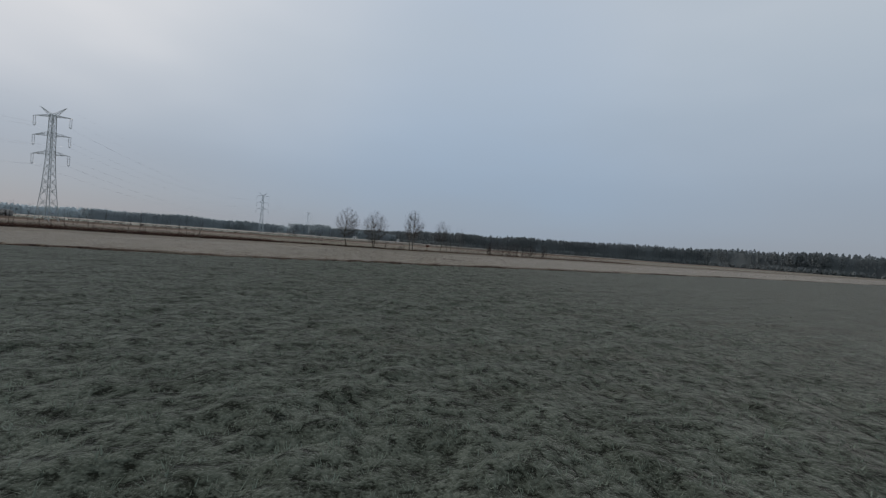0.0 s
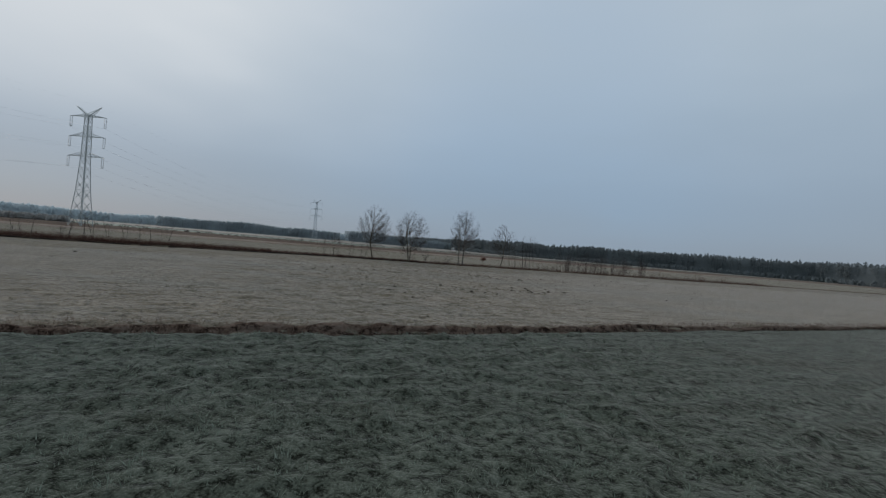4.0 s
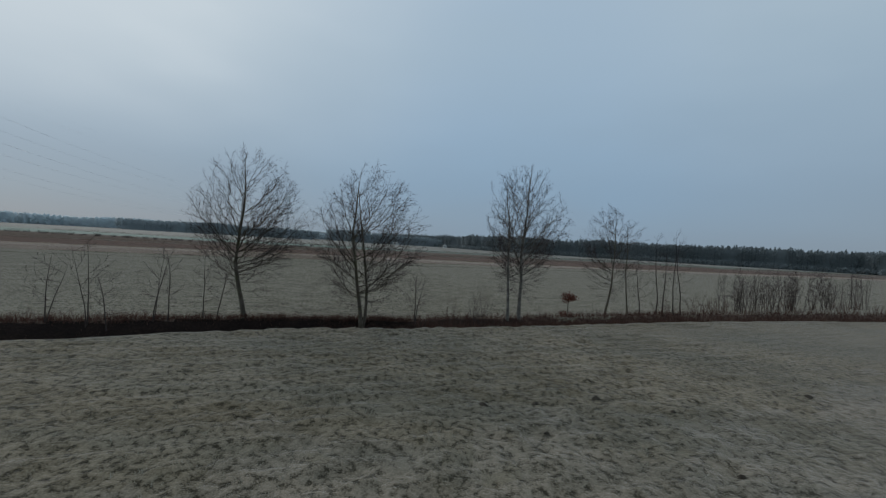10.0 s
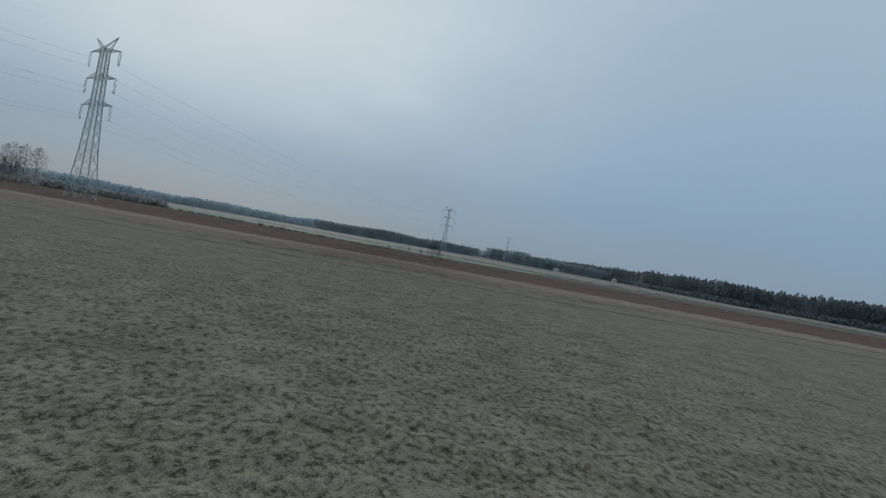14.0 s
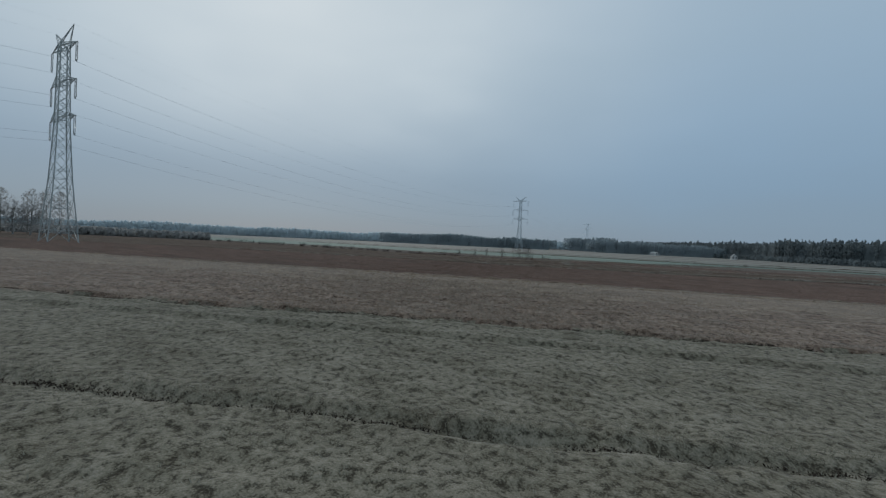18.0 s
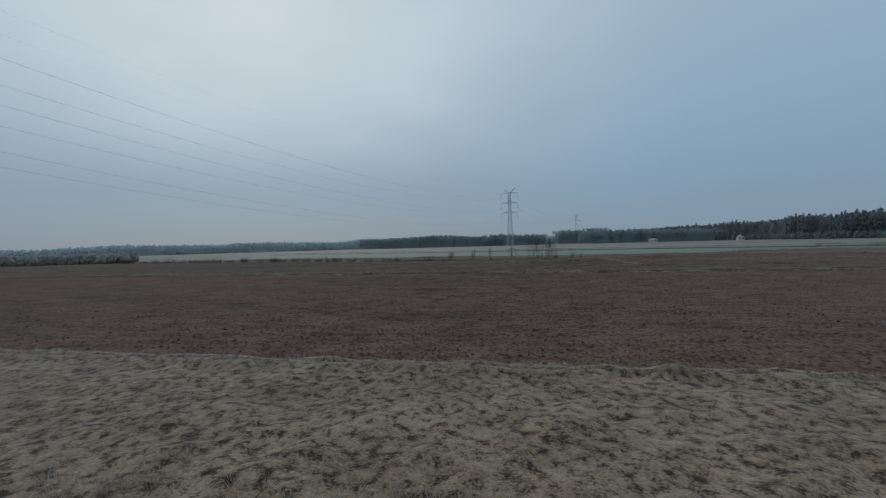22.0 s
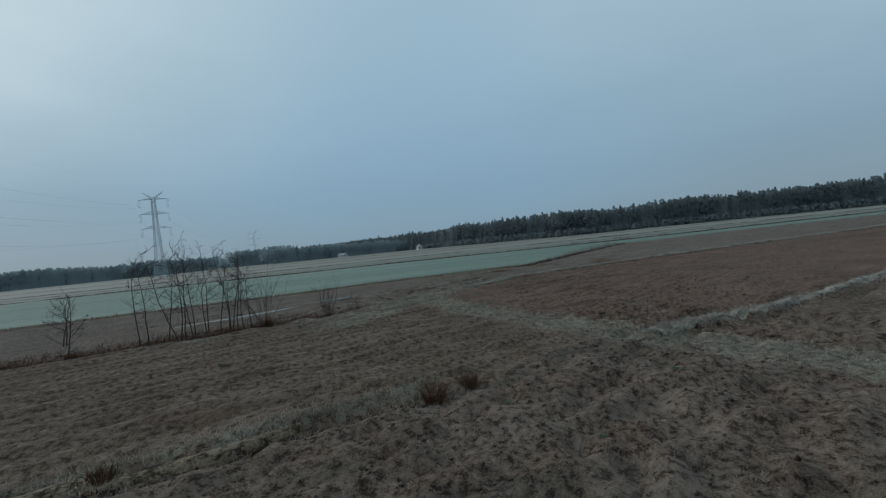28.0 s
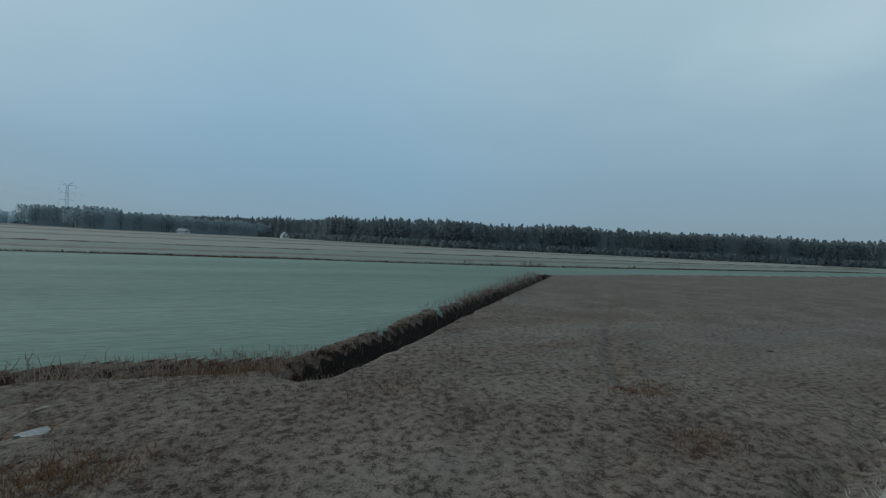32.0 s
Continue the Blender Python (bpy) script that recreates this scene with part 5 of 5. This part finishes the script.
def tussock(x, y, seed, height, mat, label):
    root = new("grass_tussock")
    root.location = (x, y, ground_z(x, y))
    part("tuft", bars("tuft", stem_bundle(seed, 130, height, 0.75, 0.008, 3, 0.0, 0.16), M[mat], 3), root)["kind"] = "stuff"
    return tagged(root, label, "grass")


for k, (x, y, h) in enumerate(((-81.6, 261.2, 0.62), (-80.7, 261.7, 0.35), (-87.4, 259.8, 0.3), (-93.4, 274.2, 0.5), (-90.7, 275.2, 0.55), (-88.6, 275.0, 0.65), (-96.5, 273.0, 0.4))):
    tussock(x, y, 800 + k, h, "rush", "tuft of russet dry grass on the frosty soil")
R = np.random.RandomState(9)
# reeds along the ditch
n = 1900
k = R.rand(n) ** 0.8
line = np.array([(-66.8, 296.6), (-64.9, 299.0), (-61.0, 303.2), (-53.0, 311.0), (-38.2, 325.6)])
s = np.interp(k, [0, 0.08, 0.25, 0.6, 1], [0, 1, 2, 3, 4])
px, py = np.interp(s, range(5), line[:, 0]), np.interp(s, range(5), line[:, 1])
px, py = px + R.normal(0, 0.38, n) - 0.1, py + R.normal(0, 0.38, n)
pz, _ = land(px, py)
clump = value_noise(k * 46, k * 0 + 2, 8)
hgt = (0.20 + 0.62 * smooth(0.15, 0.55, k)) * (0.8 + 0.45 * clump) + 0.12 * value_noise(k * 30, k * 0, 3)
stems_along("reeds", np.stack([px, py, pz], axis=1), 31, hgt, "reed", "dry brown reeds and stems along the drain", "reeds", 0.006, 0.2)
n = 5000
px = R.uniform(-135, -67, n)
py = np.interp(px, [-135, -113, -90.6, -81, -73, -66], [289, 290.6, 294.3, 295.9, 296.7, 296.3]) + R.normal(0, 0.35, n)
pz, _ = land(px, py)
stems_along("drain_grass", np.stack([px, py, pz], axis=1), 32, 0.38, "reed", "fringe of dry russet grass between stubble and green crop", "grass", 0.010, 0.4)
n = 4200
px = R.uniform(-125, -85.5, n)
py = np.interp(px, [-125, -106.7, -94, -86, -80], [267.2, 270.8, 274.6, 276.6, 279.3]) + R.normal(0, 0.6, n)
pz, _ = land(px, py)
stems_along("drain_grass", np.stack([px, py, pz], axis=1), 33, 0.36, "brush", "dry reddish-brown grass and stems under the saplings", "grass", 0.010, 0.4)
# frost-bleached grass on lips and verges
for line, lo, hi, off, count, hh, mat, text in ((B_MEADOW, -12, 60, 0.4, 5200, 0.24, "reed", "dry brown grass along the meadow edge"), (B_VERGE, -14, 75, 0.55, 6000, 0.14, "blade_straw", "pale dry grass along the ploughed edge"),
                                                (B_PLOUGH, -20, 80, -0.5, 8000, 0.16, "blade_frost", "frosted grass along the edge of the ploughed field"), (B_FURROW, -8, 70, 0.5, 5200, 0.2, "blade_straw", "pale grass hanging over a furrow"), (B_FURROW4, -8, 70, 0.35, 4500, 0.12, "blade_pasture", "frosted grass along a furrow"), (B_ROW, 0, 36, 0.3, 5200, 0.15, "blade_straw", "pale dry grass along a plough ridge"), (B_ROW, 0, 36, 0.1, 500, 0.22, "rush", "russet grass along a plough ridge")):
    us = R.uniform(lo, hi, count)
    p = scatter(us, line(us) + off + R.normal(0, 0.28 if off > -1 else 1.9, count))
    stems_along("verge_grass", p, count, hh, mat, text, "grass", 0.006, 0.7)


# flattened dark stems draw the shade line along furrows and field edges
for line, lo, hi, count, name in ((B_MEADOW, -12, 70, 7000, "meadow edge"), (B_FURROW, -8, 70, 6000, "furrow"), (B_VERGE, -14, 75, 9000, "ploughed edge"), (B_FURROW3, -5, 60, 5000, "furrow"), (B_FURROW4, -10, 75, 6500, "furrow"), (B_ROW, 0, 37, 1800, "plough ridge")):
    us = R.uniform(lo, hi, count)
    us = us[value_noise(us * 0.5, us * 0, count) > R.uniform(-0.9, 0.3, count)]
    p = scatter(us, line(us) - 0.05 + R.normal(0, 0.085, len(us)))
    stems_along("furrow_shade", p, count + 9, 0.07, "litter", "dark stems standing in for the shade in a " + name, "litter", 0.013, 1.2)
for line, count, wide, hh in ((RIDGES[0], 5000, 0.2, 0.14), (RIDGES[1], 9000, 0.2, 0.15), (TRACKS[1], 3000, 0.8, 0.07), (TRACKS[0], 3000, 0.55, 0.07)):
    t = R.rand(count) ** (1.6 if line in RIDGES else 1.0) * (len(line) - 1)
    px = np.interp(t, range(len(line)), [q[0] for q in line]) + R.normal(0, wide, count)
    py = np.interp(t, range(len(line)), [q[1] for q in line]) + R.normal(0, wide, count)
    pz, _ = land(px, py)
    stems_along("frosted_verge_grass", np.stack([px, py, pz], axis=1), count + 3, hh, "blade_frost", "white frosted grass along a track and ridge", "grass", 0.005, 0.9)


# ---- grass blades near the flight line ----
def turf(name, tufts, blades, lo_v, hi_v, half, keep, height, mat, label, seed, width=0.011, bend=0.75, spread=0.085):
    """Tufts of single blades that lean outwards from their tuft, as one mesh."""
    r = np.random.RandomState(seed)
    vs = r.uniform(lo_v, hi_v, tufts)
    us = np.interp(vs, [0, 75, 120, 176, 215, 262, 290], [0, 24, 38, 32.5, 24, 31, 58]) + r.normal(0, half, tufts)
    ok = value_noise(us * 1.3, vs * 1.3, seed) > r.uniform(-1.1, 0.5, tufts)
    c = scatter(us[ok], vs[ok], keep)
    n = len(c)
    a = r.uniform(0, 6.283, (n, blades))
    d = spread * np.sqrt(r.rand(n, blades)) * r.uniform(0.6, 1.5, (n, 1))
    out = np.stack([np.cos(a), np.sin(a), 0 * a], axis=2)
    foot = c[:, None, :] + out * d[:, :, None] - np.array([0, 0, 0.015])
    h = height * r.uniform(0.5, 1.15, (n, blades)) * r.uniform(0.6, 1.3, (n, 1))
    tip = foot + out * (h * bend * r.uniform(0.1, 1.3, (n, blades)))[:, :, None]
    tip[:, :, 2] += h
    w = np.stack([-np.sin(a), np.cos(a), 0 * a], axis=2) * width * r.uniform(0.6, 1.5, (n, blades, 1))
    v = np.stack([foot - w, foot + w, tip], axis=2).reshape(-1, 3)
    ob = new(name, fast_mesh(name, v, np.arange(len(v)).reshape(-1, 3), [M[mat]]))
    return tagged(ob, label, "grass", kind="stuff")


turf("meadow_grass", 24000, 7, -4, 50, 8, ("meadow",), 0.085, "blade_meadow", "short frosted grey-green meadow grass", 61, 0.008, 1.1, 0.08)
turf("pasture_grass", 17000, 6, 40, 112, 9, ("pasture", "headland"), 0.085, "blade_pasture", "short frosted pale pasture grass", 62, 0.009, 1.2, 0.10)
turf("lea_grass", 15000, 6, 110, 186, 9, ("lea",), 0.07, "blade_pasture", "short frosted grey grass", 63, 0.008, 1.3, 0.11)
turf("straw_grass", 15000, 10, 176, 206, 9, ("straw", "straw_brown"), 0.19, "blade_straw", "matted pale dry frosted grass", 64, 0.007, 0.8, 0.10)
turf("stubble_grass", 12000, 6, 240, 300, 10, ("rough", "fallow", "clod", "track"), 0.08, "blade_rough", "sparse frosted stubble and weeds", 65, 0.007, 1.3, 0.12)


def clods(name, count, lo_v, hi_v, half, keep, size, mat, label, seed):
    r = np.random.RandomState(seed)
    vs = r.uniform(lo_v, hi_v, count)
    us = np.interp(vs, [0, 75, 120, 176, 215, 262, 290], [0, 24, 38, 32.5, 24, 31, 58]) + r.normal(0, half, count)
    p = scatter(us, vs, keep)
    n = len(p)
    oct8 = np.array([(1, 0, 0), (0, 1, 0), (-1, 0, 0), (0, -1, 0), (0, 0, 0.8), (0, 0, -0.5)])
    s = size * r.uniform(0.4, 1.0, (n, 1, 1)) ** 1.5
    v = p[:, None, :] + oct8[None] * r.uniform(0.6, 1.4, (n, 6, 3)) * s
    f = np.array([(0, 1, 4), (1, 2, 4), (2, 3, 4), (3, 0, 4), (1, 0, 5), (2, 1, 5), (3, 2, 5), (0, 3, 5)])
    ob = new(name, fast_mesh(name, v.reshape(-1, 3), (np.arange(n)[:, None, None] * 6 + f[None]).reshape(-1, 3), [M[mat]]))
    return tagged(ob, label, "soil", kind="stuff")


clods("soil_clods", 16000, 208, 245, 14, ("plough",), 0.06, "clod", "small frosted clods on ploughed soil", 71)
clods("soil_clods", 9000, 244, 275, 8, ("clod", "plough"), 0.062, "clod", "rough frosted clods on trodden soil", 72)

# a frozen puddle, russet and golden patches of dead grass, and the dark far drain
R = np.random.RandomState(15)


def ice_patch(x, y, turn, half_long, half_wide, label, seed):
    """A thin sheet of ice with an uneven rim, slightly domed, its edge sunk in the ground."""
    n = 48
    ang = np.linspace(0, 2 * math.pi, n, endpoint=False)
    rad = 1 + 0.25 * value_noise(ang * 1.6, ang * 0, seed) + 0.15 * np.sin(3 * ang) + 0.12 * value_noise(ang * 5, ang * 0 + 2, seed)
    rim = np.stack([np.cos(ang) * rad * half_long, np.sin(ang) * rad * half_wide], axis=1)
    pv = [(0, 0, 0.012)] + [(p, q, 0.0) for p, q in rim] + [(p * 1.05, q * 1.05, -0.2) for p, q in rim]
    pf = [(0, 1 + i, 1 + (i + 1) % n) for i in range(n)] + [(1 + i, 1 + n + i, 1 + n + (i + 1) % n, 1 + (i + 1) % n) for i in range(n)]
    ob = new("ice_patch", mesh_of("ice_patch", pv, pf, [M["ice"]]))
    ob.location, ob.rotation_euler = (x, y, ground_z(x, y) + 0.03), (0, 0, radians(turn))
    return tagged(ob, label, "ice")


ice_patch(-71.9, 293.5, 35, 0.2, 0.13, "small white frozen puddle in the frosty stubble", 5)
ice_patch(-91.2, 280.6, 31, 3.6, 0.42, "long strip of grey ice in a shallow furrow", 6)
ice_patch(-86.2, 283.5, 28, 1.3, 0.25, "narrow strip of pale ice in a furrow", 7)
for x, y, rx, count, hh, mat, text in ((-68.9, 296.3, 1.0, 900, 0.22, "rush", "russet"), (-66.1, 293.9, 0.8, 500, 0.1, "rush", "russet"), (-60.6, 292.0, 0.5, 420, 0.11, "rush", "golden"), (-61.6, 289.8, 0.5, 350, 0.1, "rush", "russet"), (-71.3, 291.9, 0.6, 700, 0.16, "rush", "russet")):
    px, py = x + R.normal(0, rx, count), y + R.normal(0, rx * 0.6, count)
    pz, _ = land(px, py)
    stems_along("grass_patch", np.stack([px, py, pz], axis=1), count, hh, mat, "patch of dead " + text + " grass in the frosty stubble", "grass", 0.006, 0.8)
us = R.uniform(20, 240, 9000)
p = scatter(us, B_CROPFAR(us) + R.normal(0, 0.22, 9000))
stems_along("drain_grass", p, 41, 0.34, "litter", "dark dead grass along a narrow field drain", "grass", 0.02, 0.5)


# ---- molehills on the pasture ----
def molehill_mesh(seed):
    """A low heap of crumbly dark soil, uneven all round."""
    r = np.random.RandomState(seed)
    rings, n = ((1.0, -0.06), (0.86, 0.02), (0.62, 0.07), (0.36, 0.11), (0.12, 0.125)), 14
    v = []
    for rad, z in rings:
        for k in range(n):
            a = 2 * math.pi * (k + r.uniform(-0.25, 0.25)) / n
            q = 0.27 * rad * r.uniform(0.82, 1.2)
            v.append((math.cos(a) * q, math.sin(a) * q * 0.85, z * r.uniform(0.75, 1.25)))
    f = [(i * n + k, i * n + (k + 1) % n, (i + 1) * n + (k + 1) % n, (i + 1) * n + k) for i in range(len(rings) - 1) for k in range(n)]
    f.append(tuple((len(rings) - 1) * n + k for k in range(n)))
    return mesh_of("molehill", v, f, [M["molehill"]])


HEAPS = [molehill_mesh(k) for k in range(4)]
rng = random.Random(31)
for cx, cy, spread, count in ((2.6, 72.6, 1.9, 22), (-3.0, 68.6, 1.9, 20), (-7.5, 63.3, 2.6, 9), (-21.0, 77.0, 3.0, 9), (-14.6, 82.6, 1.7, 20), (-2.6, 86.4, 2.0, 12), (0.6, 90.3, 2.4, 14), (-5.0, 91.0, 2.2, 11), (-10.0, 89.5, 2.0, 5), (-16.5, 91.0, 3.0, 6),
                              (-5.2, 102.5, 2.2, 6), (9.0, 92.0, 4.0, 12), (18.0, 104.0, 6.0, 14), (-27.0, 86.0, 4.0, 9), (-9.0, 74.0, 4.0, 6), (22.0, 90.0, 7.0, 12), (-35.0, 76.0, 6.0, 12), (6.0, 80.0, 4.0, 9)):
    for _ in range(count):
        x, y = cx + rng.gauss(0, spread), cy + rng.gauss(0, spread * 0.8)
        z, zone = land(np.array([x]), np.array([y]))
        if zone[0] not in (ZI["pasture"], ZI["headland"]):
            continue
        heap = new("molehill", rng.choice(HEAPS))
        k = rng.uniform(0.3, 0.72)
        heap.matrix_world = Matrix.LocRotScale(Vector((x, y, float(z[0]))), Euler((0, 0, rng.uniform(0, 6.28))), Vector((k, k, k * rng.uniform(0.8, 1.1))))
        tagged(heap, "low dark molehill of crumbly soil on the frosted pasture", "molehill", "molehills on the pasture")


# ---- raised verges and drains that run on into the distance ----
def verge(name, line, wide, high, mat, label, seed, step=0.35, bare=-2.0):
    """An uneven bank of grass along a line of places, with gaps where its noise is below bare."""
    pts = np.array(line, float)
    seg = np.hypot(*np.diff(pts, axis=0).T)
    at = np.concatenate([[0], np.cumsum(seg)])
    t = np.arange(0, at[-1], step)
    px, py = np.interp(t, at, pts[:, 0]), np.interp(t, at, pts[:, 1])
    dx, dy = np.gradient(px), np.gradient(py)
    ln = np.hypot(dx, dy)
    nx, ny = -dy / ln, dx / ln
    zero = t * 0
    sway = 0.18 * value_noise(t * 0.15, zero, seed) + 0.05 * value_noise(t * 0.7, zero, seed + 1)
    lush = np.clip(0.75 + 0.55 * value_noise(t * 0.3, zero + 3, seed + 2) + 0.5 * value_noise(t * 1.3, zero + 5, seed + 3), 0.0, 1.7)
    lush *= smooth(bare, bare + 0.4, value_noise(t * 0.12, zero + 9, seed + 4))
    r = np.random.RandomState(seed)
    rows = []
    gz, _ = land(px + nx * sway, py + ny * sway)
    for o, h in ((-0.62, -0.25), (-0.5, 0.12), (-0.22, 0.85), (0.08, 1.0), (0.34, 0.6), (0.52, 0.1), (0.62, -0.25)):
        off = wide * o * (0.7 + 0.4 * lush) + sway + r.normal(0, 0.05 * wide, len(t))
        rows.append(np.stack([px + nx * off, py + ny * off, gz + (high * h * lush * r.uniform(0.6, 1.4, len(t)) if h > 0 else h)], axis=1))
    v = np.stack(rows, axis=1)
    n, m = v.shape[:2]
    i = (np.arange(n - 1)[:, None] * m + np.arange(m - 1)[None, :]).ravel()
    ob = new(name, fast_mesh(name, v.reshape(-1, 3), np.stack([i, i + m, i + m + 1, i + 1], axis=1), [M[mat]]))
    return tagged(ob, label, "grass", kind="stuff")


def along_border(line, lo, hi, off=0.0):
    us = np.arange(lo, hi, 4.0)
    return list(zip(*xy(us, line(us) + off)))


verge("grass_verge", RIDGES[1], 0.34, 0.09, "frost", "pale frosted grass verge between two fields", 3, bare=-0.35)
verge("grass_verge", RIDGES[0], 0.32, 0.07, "frost", "pale frosted grass verge beside the track", 5)
verge("grass_verge", along_border(B_VERGE, -40, 110, 0.3), 0.30, 0.08, "frost", "pale dry grass verge on the ploughed edge", 7, bare=-0.5)
verge("grass_verge", along_border(B_PLOUGH, -60, 160, -0.45), 0.45, 0.10, "straw", "thick frosted grass along the edge of the ploughed field", 9)
verge("grass_verge", along_border(B_ROW, -2, 38, 0.32), 0.42, 0.12, "straw", "pale dry grass along a plough ridge", 17, bare=-0.6)
# a dark strip drawn in as the shadow line below the ridge
verge("grass_verge", along_border(B_ROW, -2, 38, -0.05), 0.16, 0.03, "litter", "dark strip standing in for the shade under a plough ridge", 19, bare=-0.4)
verge("grass_verge", along_border(B_MEADOW, -40, 110, 0.3), 0.36, 0.10, "bank", "brown dry grass along the meadow edge", 11, bare=-0.9)
verge("field_drain", along_border(B_CROPFAR, -120, 330), 0.8, 0.16, "bank", "dark grassy field drain beyond the green crop", 13, 0.6)
verge("field_drain", along_border(B_S1, -160, 300, -4.5), 1.0, 0.16, "bank", "thin dark drain between distant field strips", 15, 0.9, -0.6)


# ---- stalks and weeds on the soil ----
def stalk_mesh(seed):
    """A bent dry stalk with a torn leaf, lying on the ground."""
    r = random.Random(seed)
    p, d, rows = Vector((-0.22, 0, 0.01)), Vector((1, 0, 0.12)).normalized(), []
    for k in range(5):
        d = (d + Vector((0, r.gauss(0, 0.22), r.gauss(0, 0.16)))).normalized()
        q = p + d * 0.09
        q.z = max(q.z, 0.008)
        rows.append((p, q, 0.009 - 0.001 * k, 0.008 - 0.001 * k))
        p = q
    for k in (1, 3):
        a = rows[k][1]
        rows.append((a, a + Vector((r.uniform(-0.06, 0.1), r.choice((-1, 1)) * r.uniform(0.06, 0.14), r.uniform(0.0, 0.06))), 0.008, 0.003))
    return bars("stalk", rows, M["blade_frost"], 4)


def weed_mesh(seed):
    """A flat rosette of pointed, frosted green leaves."""
    r = random.Random(seed)
    v, f = [], []
    for k in range(16):
        a, ln = k * 2.4 + r.uniform(-0.3, 0.3), r.uniform(0.06, 0.17)
        c, n = Vector((math.cos(a), math.sin(a), 0)), Vector((-math.sin(a), math.cos(a), 0))
        up = Vector((0, 0, r.uniform(0.02, 0.07)))
        i = len(v)
        v += [tuple(c * 0.01), tuple(c * ln * 0.55 + n * 0.022 + up), tuple(c * ln + up * 0.4), tuple(c * ln * 0.55 - n * 0.022 + up), tuple(c * ln * 0.5 + up * 0.6)]
        f += [(i, i + 1, i + 4), (i + 1, i + 2, i + 4), (i + 2, i + 3, i + 4), (i + 3, i, i + 4)]
    return mesh_of("weed", v, f, [M["weed"]])


STALKS, WEEDS = [stalk_mesh(k) for k in range(5)], [weed_mesh(k) for k in range(4)]
rng = random.Random(44)
for count, lo_v, hi_v, wide, kinds_here in ((70, 207, 240, 13, ("plough",)), (70, 246, 290, 10, ("plough", "clod", "rough", "fallow", "track"))):
    for k in range(count):
        v = rng.uniform(lo_v, hi_v)
        u = float(flight(v)) + rng.gauss(0, wide)
        x, y = xy(u, v)
        z, zone = land(np.array([x]), np.array([y]))
        if ZONES[zone[0]] not in kinds_here:
            continue
        weed = k % 3 == 0
        ob = new("weed" if weed else "dry_stalk", rng.choice(WEEDS if weed else STALKS))
        size = rng.uniform(0.6, 1.2)
        ob.matrix_world = Matrix.LocRotScale(Vector((x, y, float(z[0]) + 0.01)), Euler((0, 0, rng.uniform(0, 6.28))), Vector((size,) * 3))
        tagged(ob, *(("small frosted green weed on bare soil", "weed", "weeds on the soil") if weed else ("pale bent dry stalk lying on bare soil", "stalk", "dry stalks on the soil")))
